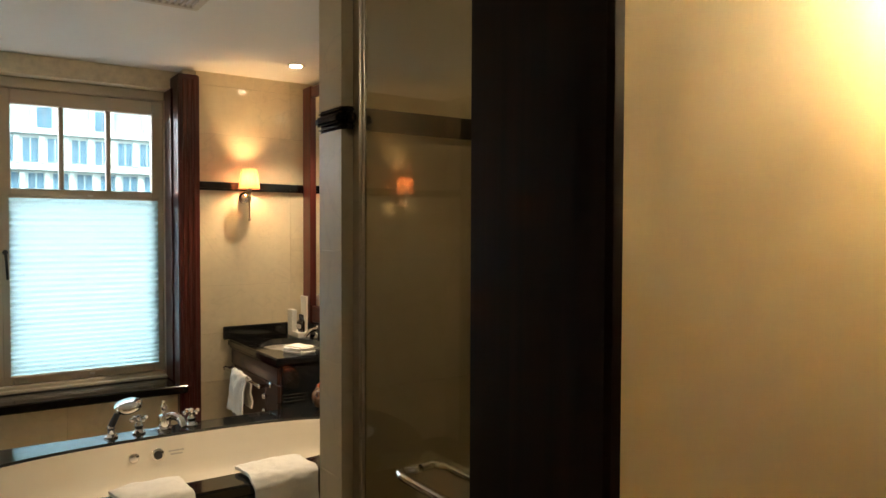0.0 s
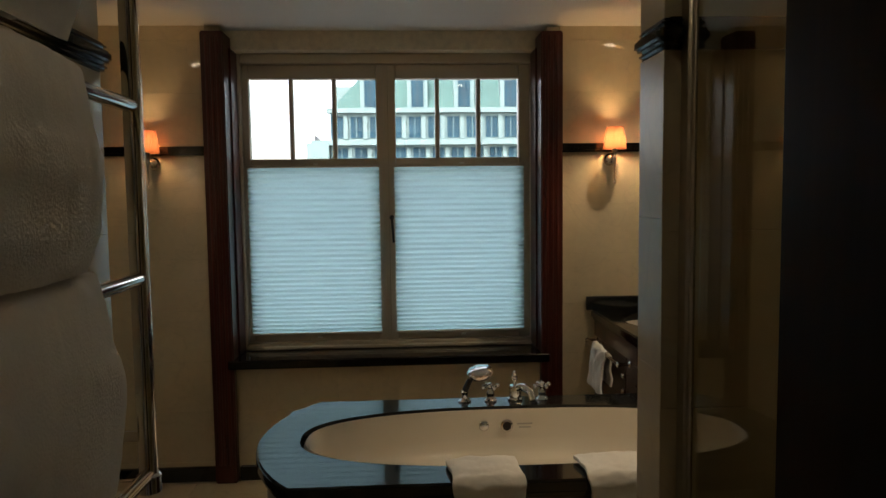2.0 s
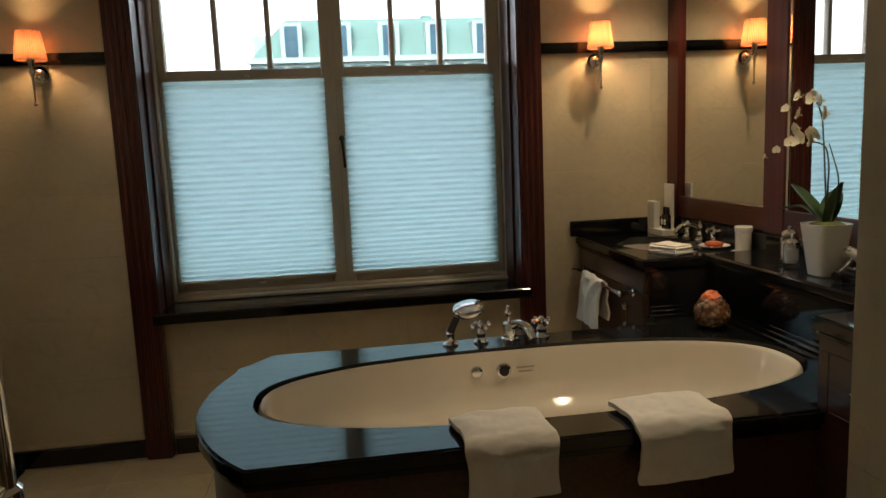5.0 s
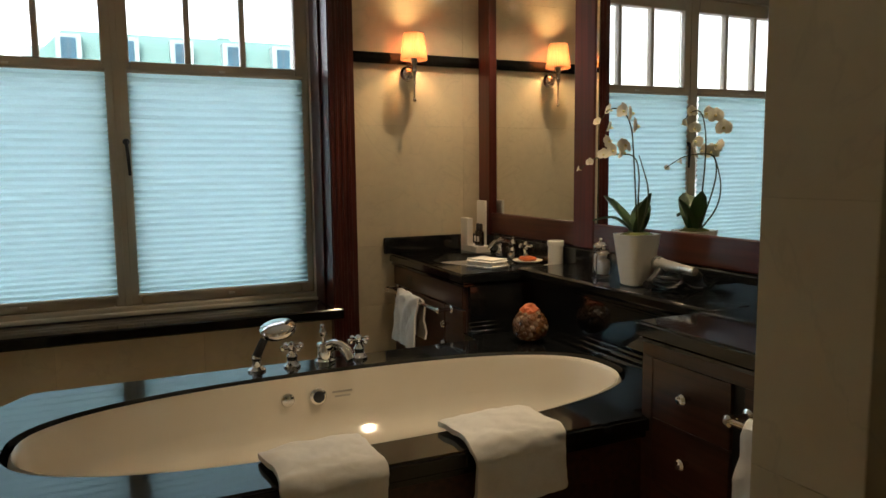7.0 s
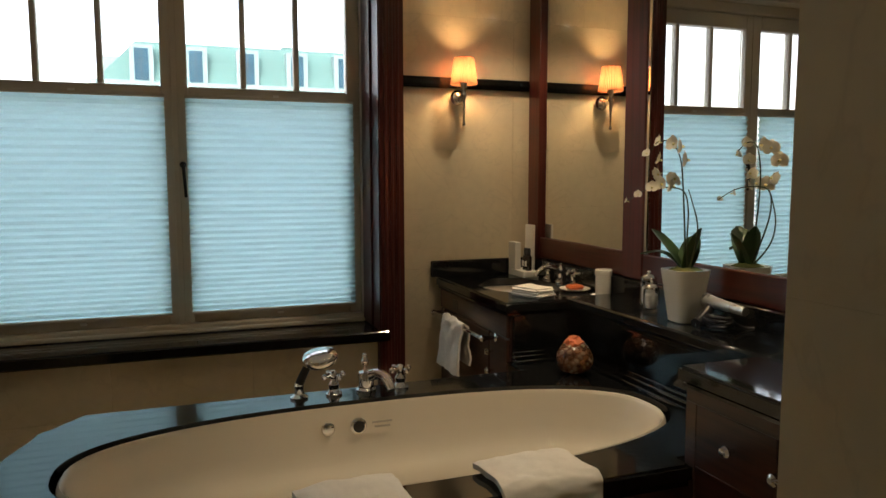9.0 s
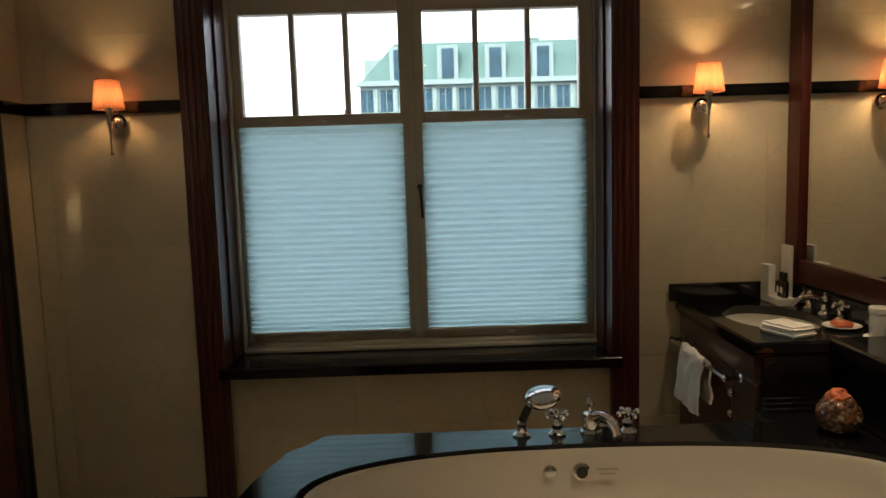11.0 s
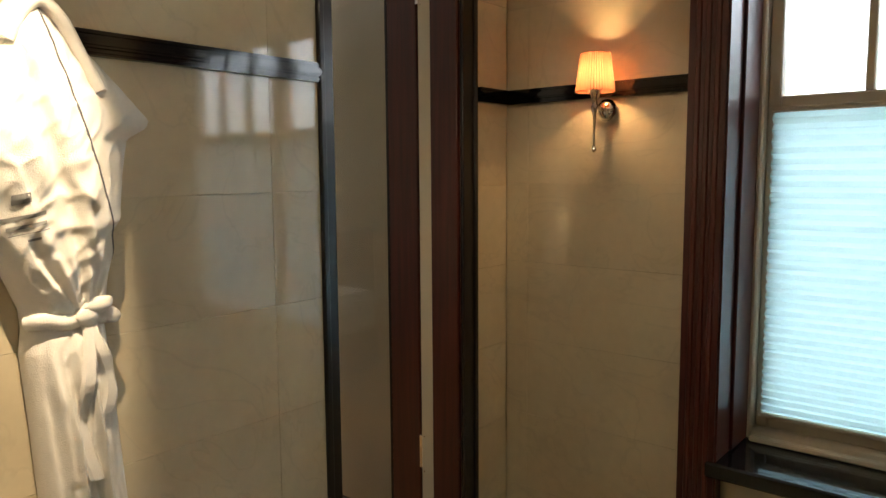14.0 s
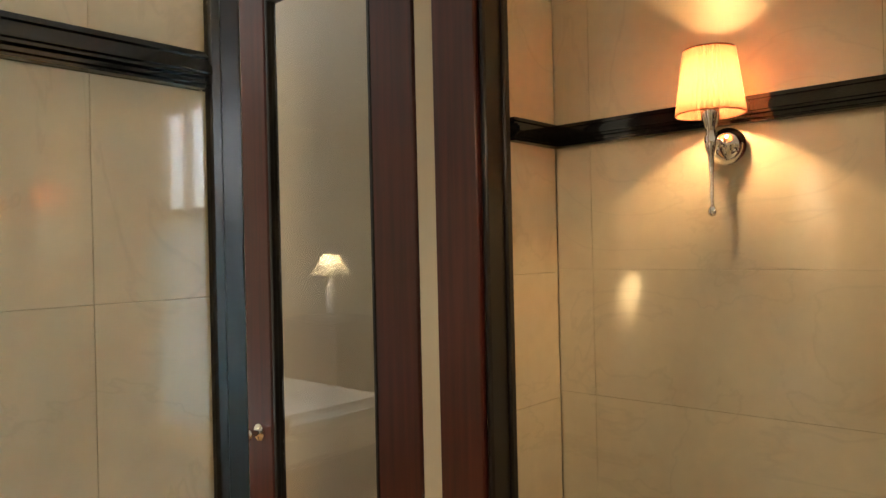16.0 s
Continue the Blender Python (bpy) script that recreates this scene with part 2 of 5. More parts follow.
LENS = glowing("lamp_lens", (1.0, 0.82, 0.55), 9)
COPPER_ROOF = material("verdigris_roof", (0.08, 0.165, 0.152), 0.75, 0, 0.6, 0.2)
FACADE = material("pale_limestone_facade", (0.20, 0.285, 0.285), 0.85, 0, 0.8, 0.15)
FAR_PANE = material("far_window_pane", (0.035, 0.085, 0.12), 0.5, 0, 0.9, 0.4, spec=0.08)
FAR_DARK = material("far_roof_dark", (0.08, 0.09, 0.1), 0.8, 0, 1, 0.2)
CITY = material("city_ground", (0.34, 0.34, 0.33), 0.9, 0, 0.05, 0.3)

# ---- builders ----
def mesh_of(name, bm, mat, smooth=False):
    me = bpy.data.meshes.new(name)
    bmesh.ops.recalc_face_normals(bm, faces=bm.faces)
    bm.to_mesh(me)
    bm.free()
    for m in mat if isinstance(mat, (list, tuple)) else [mat]:
        me.materials.append(m)
    if smooth:
        me.shade_smooth()
        me.set_sharp_from_angle(angle=radians(38))
    return me


def box(bm, x0, x1, y0, y1, z0, z1, bevel=0.0, seg=1):
    v = bmesh.ops.create_cube(bm, size=1, matrix=Matrix.LocRotScale(((x0 + x1) / 2, (y0 + y1) / 2, (z0 + z1) / 2), None, (abs(x1 - x0), abs(y1 - y0), abs(z1 - z0))))["verts"]
    if bevel:
        bmesh.ops.bevel(bm, geom=list({e for a in v for e in a.link_edges}), offset=bevel, segments=seg, affect="EDGES", clamp_overlap=True)
    return bm


def lathe(bm, profile, at=(0, 0, 0), m=None, n=24):
    """Turns (radius, height) pairs round z."""
    base = Matrix.Translation(at) @ (m or Matrix())
    rings = []
    for r, z in profile:
        rings.append([bm.verts.new(base @ Vector((r * math.cos(2 * math.pi * k / n), r * math.sin(2 * math.pi * k / n), z))) for k in range(n)])
    for a, b in zip(rings, rings[1:]):
        for k in range(n):
            bm.faces.new((a[k], a[(k + 1) % n], b[(k + 1) % n], b[k]))
    for ring in (rings[0], rings[-1]):
        bm.faces.new(ring)
    return bm


def tube(bm, pts, r, n=10, taper=1.0):
    """A round tube along a smooth line of points."""
    pts = [Vector(p) for p in pts]
    rings, side = [], None
    for k, p in enumerate(pts):
        way = (pts[min(k + 1, len(pts) - 1)] - pts[max(k - 1, 0)]).normalized()
        side = (side - way * side.dot(way)).normalized() if side else way.orthogonal().normalized()
        up = way.cross(side)
        rr = r * (1 + (taper - 1) * k / (len(pts) - 1))
        rings.append([bm.verts.new(p + rr * (math.cos(2 * math.pi * j / n) * side + math.sin(2 * math.pi * j / n) * up)) for j in range(n)])
    for a, b in zip(rings, rings[1:]):
        for j in range(n):
            bm.faces.new((a[j], a[(j + 1) % n], b[(j + 1) % n], b[j]))
    bm.faces.new(rings[0])
    bm.faces.new(rings[-1])
    return bm


def curve_pts(ctrl, steps=8):
    """A Catmull-Rom line through the control points."""
    c = [Vector(p) for p in ctrl]
    c = [c[0] * 2 - c[1]] + c + [c[-1] * 2 - c[-2]]
    out = []
    for i in range(1, len(c) - 2):
        for s in range(steps):
            t = s / steps
            a, b, d, e = c[i - 1], c[i], c[i + 1], c[i + 2]
            out.append(0.5 * ((2 * b) + (d - a) * t + (2 * a - 5 * b + 4 * d - e) * t * t + (3 * b - a - 3 * d + e) * t ** 3))
    return out + [c[-2]]


def prism(bm, outline, z0, z1, bevel=0.0):
    """An upright prism over a plan outline of (x, y)."""
    low, high = [bm.verts.new((x, y, z0)) for x, y in outline], [bm.verts.new((x, y, z1)) for x, y in outline]
    n = len(outline)
    for k in range(n):
        bm.faces.new((low[k], low[(k + 1) % n], high[(k + 1) % n], high[k]))
    bm.faces.new(low[::-1])
    top = bm.faces.new(high)
    if bevel:
        bmesh.ops.bevel(bm, geom=list(top.edges), offset=bevel, segments=2, affect="EDGES")
    return bm


def part(name, bm, mat, parent, label="", smooth=False):
    ob = new(name, mesh_of(name, bm, mat, smooth))
    ob.parent = parent
    if parent:
        ob.matrix_parent_inverse = parent.matrix_world.inverted() if parent.type != "EMPTY" else Matrix.Translation(-parent.location)
    return tagged(ob, label)


def thing(name, at, label, category, group=""):
    ob = new(name)
    ob.empty_display_size = 0.1
    ob.location = at
    return tagged(ob, label, category, group)


def setting(name, bm, mat, label="", smooth=False):
    return tagged(new(name, mesh_of(name, bm, mat, smooth)), label, kind="structure")


def boxes(*rows, bevel=0.0):
    bm = bmesh.new()
    for r in rows:
        box(bm, *r, bevel=bevel)
    return bm

# ---- the large structure ----
WEST, NORTH, EAST, TOP = -1.62, 4.15, 1.62, 2.40
setting("floor", boxes((-1.75, 1.75, 0.60, 4.20, -0.16, -0.012)), GROUT, "floor slab under cream stone tiles")
setting("ceiling", boxes((-1.75, 1.75, 0.50, 4.50, TOP, 2.55)), CEILING_PAINT, "plain off-white painted ceiling")
WIN = (-0.87, 0.84, 0.62, 2.30)
setting("wall_north", boxes((-1.75, WIN[0], NORTH, 4.50, -0.02, TOP), (WIN[1], 1.75, NORTH, 4.50, -0.02, TOP),
                            (WIN[0], WIN[1], NORTH, 4.50, -0.02, 0.615), (WIN[0], WIN[1], NORTH + 0.10, 4.50, WIN[3], TOP)), GROUT, "wall behind cream marble tiles with a wide window opening")
setting("wall_east", boxes((EAST, 1.75, 0.50, NORTH, -0.02, TOP)), GROUT, "wall behind the mirrors and the shower tiles")
DOOR = (3.335, 3.89, 2.32)
setting("wall_west", boxes((-1.74, WEST, 0.50, DOOR[0], -0.02, TOP), (-1.74, WEST, DOOR[1], NORTH, -0.02, TOP), (-1.74, WEST, DOOR[0], DOOR[1], DOOR[2], TOP)), GROUT, "wall behind cream marble tiles with a door opening")
setting("wall_shower_north", boxes((0.476, EAST, 1.433, 1.519, -0.02, TOP)), GROUT, "tiled partition between shower and vanity")
setting("wall_south", boxes((0.263, 1.62, 0.505, 0.655, -0.02, TOP), (-1.62, -0.66, 0.505, 0.655, -0.02, TOP), (-0.66, 0.245, 0.505, 0.655, 2.2, TOP)), GROUT, "wall with the entrance opening")
setting("wall_closet", boxes((-0.56, -0.46, 0.655, 1.50, -0.02, TOP), (-1.62, -0.46, 1.50, 1.595, -0.02, TOP)), GROUT, "tiled partition that carries the towel warmer")
# hallway
setting("hall_wall_north", boxes((0.262, 2.2, 0.335, 0.504, -0.02, 2.5), (0.097, 0.262, 0.335, 0.352, -0.02, 2.5), (-2.0, -0.66, 0.335, 0.5, -0.02, 2.5), (-0.66, 0.097, 0.335, 0.5, 2.2, 2.5)), HALL_PAPER, "warm yellow hallway wall")
setting("hall_wall_south", boxes((-2.0, 2.2, -1.6, -1.5, -0.02, 2.5)), HALL_PAPER, "warm yellow hallway wall")
setting("hall_wall_east", boxes((2.1, 2.2, -1.5, 0.335, -0.02, 2.5)), HALL_PAPER, "warm yellow hallway wall")
setting("hall_wall_west", boxes((-2.0, -1.9, -1.5, 0.335, -0.02, 2.5)), HALL_PAPER, "warm yellow hallway wall")
setting("hall_floor", boxes((-2.0, 2.2, -1.6, 0.60, -0.16, -0.004)), OAK, "honey oak hallway floor")
setting("hall_ceiling", boxes((-2.0, 2.2, -1.6, 0.50, 2.5, 2.6)), CEILING_PAINT, "plain hallway ceiling")
# bedroom beyond the open door
setting("bedroom_wall_north", boxes((-6.2, -1.75, 4.14, 4.3, -0.02, 2.7)), ROOM_PAINT, "cream bedroom wall")
setting("bedroom_wall_west", boxes((-6.3, -6.2, -0.5, 4.3, -0.02, 2.7)), ROOM_PAINT, "cream bedroom wall")
setting("bedroom_wall_south", boxes((-6.3, -1.75, -0.6, -0.5, -0.02, 2.7)), ROOM_PAINT, "cream bedroom wall")
setting("bedroom_wall_east", boxes((-1.80, -1.745, -0.5, DOOR[0], -0.02, 2.7), (-1.80, -1.745, DOOR[1], 4.14, -0.02, 2.7), (-1.80, -1.745, DOOR[0], DOOR[1], DOOR[2], 2.7)), ROOM_PAINT, "cream bedroom wall beside the door")
setting("bedroom_ceiling", boxes((-6.3, -1.745, -0.6, 4.3, 2.7, 2.8)), CEILING_PAINT, "plain bedroom ceiling")
setting("bedroom_floor", boxes((-6.3, -1.80, -0.6, 4.3, -0.16, -0.014)), DARKWOOD, "bedroom subfloor under oak boards")

# entrance jamb in stepped dark wood
setting("door_frame_entrance", boxes((0.083, 0.0965, 0.325, 0.352, -0.004, 2.2), (0.12, 0.262, 0.3525, 0.391, -0.004, 2.2), (0.168, 0.262, 0.3915, 0.5, -0.004, 2.2), (0.240, 0.262, 0.5005, 0.664, -0.004, 2.2),
                                     (-0.68, -0.64, 0.325, 0.664, -0.004, 2.2), (-0.64, 0.1, 0.33, 0.664, 2.16, 2.2), bevel=0.003), DARK_STAIN, "very dark stained wooden door frame")

# granite band, baseboards, sill
def band(name, rows):
    """A ribbed black stone border: three rounded ribs in each run."""
    bm = bmesh.new()
    for x0, x1, y0, y1, nx, ny in rows:
        for z0, z1, out in ((1.737, 1.750, 0.014), (1.7505, 1.7715, 0.022), (1.772, 1.785, 0.014)):
            box(bm, x0 - (out if nx < 0 else 0), x1 + (out if nx > 0 else 0), y0 - (out if ny < 0 else 0), y1 + (out if ny > 0 else 0), z0, z1, 0.005, 2)
    return setting(name, bm, GRANITE, "ribbed black granite border set in the tiles", True)


band("trim_band_north", [(-1.62, -0.955, 4.13, 4.15, 0, -1), (0.912, 1.555, 4.13, 4.15, 0, -1)])
band("trim_band_west", [(-1.62, -1.60, 1.60, 3.278, 1, 0), (-1.62, -1.60, 3.957, 4.128, 1, 0)])
band("trim_band_shower", [(0.474, 0.486, 1.418, 1.530, -1, 0), (0.467, 1.6, 1.423, 1.434, 0, -1), (1.585, 1.6, 0.68, 1.40, -1, 0), (0.3, 1.58, 0.655, 0.67, 0, 1)])
band("trim_band_closet", [(-0.46, -0.45, 0.67, 1.61, 1, 0), (-1.6, -0.45, 1.595, 1.61, 0, 1)])
setting("baseboard", boxes((-1.60, -0.955, 4.118, 4.15, 0, 0.08), (-0.83, 0.79, 4.118, 4.15, 0, 0.08), (0.912, 1.1, 4.118, 4.15, 0, 0.08),
                           (-1.62, -1.59, 1.61, 3.28, 0, 0.08), (-1.62, -1.59, 3.958, 4.15, 0, 0.08), bevel=0.004), GRANITE, "polished black granite baseboard")
setting("trim_floor_border", boxes((-1.80, -1.475, 1.62, 4.118, -0.03, 0.002), bevel=0.001), GRANITE, "polished black granite floor strip along the door wall")

# ---- window ----
for x0, x1, side in ((-0.953, -0.838, 1), (0.796, 0.911, -1)):
    bm = bmesh.new()
    box(bm, x0, x1, 4.085, 4.30, 0.0, 2.365, 0.006, 2)
    inner = x1 if side > 0 else x0
    box(bm, *sorted((inner - side * 0.012, inner + side * 0.010)), 4.20, 4.36, 0.665, 2.30, 0.003)
    post = setting("trim_post", bm, MAHOGANY, "tall mahogany post beside the window", True)
    for dx in (0.03, 0.0575, 0.085):
        fl = bmesh.new()
        box(fl, x0 + dx - 0.008, x0 + dx + 0.008, 4.080, 4.088, 0.1, 2.34, 0.003)
        part("reed", fl, MAHOGANY, post)
setting("window_sill", boxes((-0.868, 0.838, 4.075, 4.40, 0.615, 0.662), bevel=0.006), GRANITE, "polished black granite window sill")
window = thing("window_1", (0, 4.40, 0.66), "cream painted casement window with two sashes and narrow upper panes", "window")
window["kind"] = "structure"
bm = boxes((-0.862, -0.815, 4.34, 4.46, 0.665, 2.30), (0.785, 0.832, 4.34, 4.46, 0.665, 2.30), (-0.815, 0.785, 4.34, 4.46, 2.245, 2.30), (-0.815, 0.785, 4.34, 4.46, 0.665, 0.70), bevel=0.006)
part("window_frame", bm, CREAM_PAINT, window, smooth=True)
part("sill_strip", boxes((-0.815, 0.785, 4.315, 4.34, 0.664, 0.682), bevel=0.004), CREAM_PAINT, window)
for sx0, sx1, bars in ((-0.813, -0.0245, (-0.547, -0.31)), (-0.024, 0.783, (0.264, 0.496))):
    g0, g1 = (-0.776, -0.078) if sx0 < -0.5 else (0.030, 0.722)
    bm = boxes((sx0, g0, 4.372, 4.43, 0.70, 2.245), (g1, sx1, 4.372, 4.43, 0.70, 2.245), (g0, g1, 4.372, 4.43, 2.166, 2.245), (g0, g1, 4.372, 4.43, 0.70, 0.752), (g0, g1, 4.372, 4.43, 1.682, 1.728), bevel=0.005)
    sash = part("sash", bm, CREAM_PAINT, window, smooth=True)
    for bx in bars:
        part("glazing_bar", boxes((bx - 0.012, bx + 0.012, 4.38, 4.425, 1.728, 2.166), bevel=0.004), CREAM_PAINT, sash)
    edges = [g0, *bars, g1]
    for a, b in zip(edges, edges[1:]):
        p = part("pane", boxes((a + 0.004, b - 0.004, 4.402, 4.406, 1.722, 2.172)), GLASS, sash)
        p.visible_shadow = False
    p = part("pane", boxes((g0 - 0.004, g1 + 0.004, 4.402, 4.406, 0.748, 1.70)), GLASS, sash)
    p.visible_shadow = False
part("meeting_strip", boxes((-0.038, -0.012, 4.366, 4.372, 0.70, 2.245), bevel=0.002), CREAM_PAINT, window)
bm = bmesh.new()
lathe(bm, [(0.011, 0), (0.014, 0.006), (0.012, 0.018), (0.008, 0.022)], (0.0, 4.372, 1.395), pose(0, 0, 0, 90))
tube(bm, curve_pts([(0, 4.350, 1.398), (0.002, 4.345, 1.37), (0.006, 4.343, 1.30), (0.008, 4.345, 1.255)]), 0.0075, 8, 0.8)
part("handle", bm, PLASTIC_DARK, window, "dark bronze window handle", True)


def pleated_blind(x0, x1):
    """Honeycomb blind: a zigzag sheet between two slim rails."""
    t = thing("pleated_blind", ((x0 + x1) / 2, 4.36, 0.74), "pale aqua pleated blind, drawn up to two thirds of the sash", "blind", "window blinds")
    bm = bmesh.new()
    n, z0, z1 = 64, 0.752, 1.678
    rows = []
    for k in range(n + 1):
        f = k / n
        z = z0 + (z1 - z0) * (0.78 * f + 0.22 * f * f)  # the folds gather towards the bottom rail
        y = 4.362 - (0.014 if k % 2 else 0.0)
        rows.append([bm.verts.new((x, y, z)) for x in (x0, x1)])
    for a, b in zip(rows, rows[1:]):
        bm.faces.new((a[0], a[1], b[1], b[0]))
    part("pleats", bm, BLIND, t)
    part("top_rail", boxes((x0 - 0.004, x1 + 0.004, 4.345, 4.368, 1.678, 1.694), bevel=0.003), CREAM_PAINT, t)
    part("bottom_rail", boxes((x0 - 0.004, x1 + 0.004, 4.345, 4.368, 0.738, 0.752), bevel=0.003), CREAM_PAINT, t)
    for cz, s in ((1.696, 0), (0.728, 1)):
        cx = x0 + (x1 - x0) * 0.52
        part("clip", boxes((cx - 0.014, cx + 0.014, 4.344, 4.356, cz - 0.006, cz + 0.006), bevel=0.002), CERAMIC, t, "small white clip")
    bm = bmesh.new()
    tube(bm, [(x0 + 0.004, 4.352, 0.75), (x0 + 0.004, 4.352, 1.68)], 0.0008, 4)
    part("cord", bm, CERAMIC, t)
    return t


pleated_blind(-0.792, -0.066)
pleated_blind(0.018, 0.748)

# ---- bathtub in its granite deck ----
def arc_end(inset=0.0, n=18):
    """The bowed left end of the deck, from back to front."""
    half, sag = 0.445 - inset, 0.165
    r = (0.445 ** 2 + sag ** 2) / (2 * sag)
    a = math.asin(min(1, half / r))
    cx = -0.455 + r
    return [(cx - (r - inset) * math.cos(t), 2.83 + r * math.sin(t) * half / (r * math.sin(a))) for t in [a - 2 * a * k / n for k in range(n + 1)]]


def rim(n=72, grow=0.0, sink=0.0):
    """The oval of the tub: a stretched superellipse."""
    cx, cy, a, b, e = 0.50, 2.825, 0.81 + grow - sink, 0.315 + grow - sink * 0.55, 2.45
    out = []
    for k in range(n):
        t = 2 * math.pi * k / n
        c, s = math.cos(t), math.sin(t)
        out.append((cx + a * math.copysign(abs(c) ** (2 / e), c), cy + b * math.copysign(abs(s) ** (2 / e), s)))
    return out


tub = thing("bathtub", (0.45, 2.83, 0), "oval cream bathtub in a black granite deck with walnut apron", "bathtub")


def deck_outline(inset=0.0):
    return [(1.36, 3.378 - inset), (1.085, 3.378 - inset), (1.085, 3.275 - inset)] + arc_end(inset) + [(1.09 , 2.385 + inset), (1.09, 2.43), (1.36, 2.43)]


def ring_slab(outer, inner, z0, z1):
    """A flat slab with an oval hole, edges rounded."""
    bm = bmesh.new()

    def loop(pts, z):
        v = [bm.verts.new((x, y, z)) for x, y in pts]
        return v, [bm.edges.new((v[k], v[(k + 1) % len(v)])) for k in range(len(v))]
    (to, eo), (ti, ei) = loop(outer, z1), loop(inner, z1)
    bmesh.ops.triangle_fill(bm, edges=eo + ei, use_beauty=True)
    bo, _ = loop(outer, z0)
    bi, _ = loop(inner, z0)
    for top, low in ((to, bo), (ti, bi)):
        for k in range(len(top)):
            bm.faces.new((top[k], top[(k + 1) % len(top)], low[(k + 1) % len(low)], low[k]))
    bmesh.ops.bevel(bm, geom=eo, offset=0.007, segments=3, affect="EDGES")
    return bm


part("deck", ring_slab(deck_outline(), rim(), 0.632, 0.668), GRANITE, tub, "polished black granite deck", True)
part("deck_lip", ring_slab(deck_outline(0.012), rim(72, 0.004), 0.612, 0.6318), GRANITE, tub, "black granite moulding under the deck", True)
part("apron", ring_slab(arc_end(0.035) + [(1.358, 2.421), (1.358, 3.24)], rim(72, 0.02), 0.09, 0.6118), DARKWOOD, tub, "dark walnut apron", True)
part("plinth", prism(bmesh.new(), arc_end(0.055) + [(1.34, 2.44), (1.34, 3.22)], 0.0, 0.09), GRANITE, tub, "black granite plinth")
bm = bmesh.new()
rows = []
for z, s, g in ((0.640, 0.0, -0.012), (0.655, 0.0, -0.014), (0.662, 0.0, -0.020), (0.660, 0.008, -0.016), (0.648, 0.016, -0.014), (0.60, 0.028, -0.012), (0.55, 0.046, -0.01), (0.518, 0.070, -0.01), (0.498, 0.105, -0.01), (0.482, 0.150, -0.01), (0.462, 0.195, -0.005), (0.42, 0.228, 0.0), (0.36, 0.252, 0.0), (0.325, 0.285, 0.0), (0.306, 0.33, 0.0), (0.296, 0.38, 0.0), (0.290, 0.42, 0.0), (0.283, 0.465, 0.0), (0.279, 0.50, 0.0)):
    pts = rim(72, g, s)
    rows.append([bm.verts.new((x, y, z)) for x, y in pts])
for a, b in zip(rows, rows[1:]):
    for k in range(72):
        bm.faces.new((a[k], a[(k + 1) % 72], b[(k + 1) % 72], b[k]))
bm.faces.new(rows[-1])
part("basin", bm, ENAMEL, tub, "cream enamel basin", True)
for x, z, r, mt, lb in ((0.463, 0.597, 0.025, CHROME, "chrome overflow with a black centre"), (0.372, 0.598, 0.020, CHROME, "chrome water jet")):
    bm = bmesh.new()
    lathe(bm, [(r * 0.5, -0.008), (r, -0.006), (r * 1.02, 0.002), (r * 0.8, 0.007), (r * 0.3, 0.009)], (x, 3.108, z), pose(0, 0, 0, 82))
    ov = part("overflow", bm, mt, tub, lb, True)
    if r > 0.02:
        bm = bmesh.new()
        lathe(bm, [(0.017, 0.0), (0.017, 0.003), (0.012, 0.004)], (x, 3.1, z + 0.001), pose(0, 0, 0, 82))
        part("plug", bm, PLASTIC_DARK, ov, "", True)
for k, w in ((0, 0.062), (1, 0.048)):
    part("print_bar", boxes((0.503 + k * 0.008, 0.503 + k * 0.008 + w, 3.0975, 3.099, 0.604 - k * 0.014, 0.610 - k * 0.014)), PRINT, tub, "grey printed line")
bm = bmesh.new()
lathe(bm, [(0.0, 0), (0.03, 0.001), (0.034, 0.004), (0.02, 0.007), (0.0, 0.007)][1:4], (0.50, 2.825, 0.279))
part("drain", bm, CHROME, tub, "chrome drain", True)


def cross_tap(x, y, z):
    t = thing("cross_tap", (x, y, z), "chrome cross-handled tap standing on the tub deck", "tap", "tub taps")
    bm = bmesh.new()
    lathe(bm, [(0.026, 0), (0.026, 0.006), (0.019, 0.012), (0.015, 0.02), (0.018, 0.034), (0.012, 0.044), (0.011, 0.052)], (x, y, z))
    part("base", bm, CHROME, t, "", True)
    bm = bmesh.new()
    lathe(bm, [(0.010, 0.050), (0.013, 0.056), (0.013, 0.066), (0.009, 0.074), (0.004, 0.078)], (x, y, z))
    part("hub", bm, CHROME, t, "", True)
    for a in (20, 110, 200, 290):
        bm = bmesh.new()
        c, s = math.cos(radians(a)), math.sin(radians(a))
        tube(bm, [(x + c * r, y + s * r, z + 0.061) for r in (0.008, 0.018, 0.03)], 0.0055, 8)
        lathe(bm, [(0.003, -0.009), (0.008, -0.005), (0.009, 0), (0.008, 0.005), (0.003, 0.009)], (x + c * 0.033, y + s * 0.033, z + 0.061), n=10)
        part("spoke", bm, CHROME, t, "", True)
    return t


TZ = 0.668
cross_tap(0.412, 3.215, TZ)
cross_tap(0.627, 3.215, TZ)
hs = thing("hand_shower", (0.305, 3.215, TZ), "chrome hand shower resting on its deck holder", "shower head")
bm = bmesh.new()
lathe(bm, [(0.027, 0), (0.027, 0.006), (0.016, 0.014), (0.013, 0.03), (0.016, 0.04), (0.012, 0.05)], (0.305, 3.215, TZ))
part("holder", bm, CHROME, hs, "", True)
bm = bmesh.new()
tube(bm, curve_pts([(0.304, 3.215, 0.706), (0.313, 3.212, 0.73), (0.325, 3.207, 0.757), (0.338, 3.201, 0.784)]), 0.0135, 12, 0.85)
part("grip", bm, PLASTIC_DARK, hs, "dark grip", True)
bm = bmesh.new()
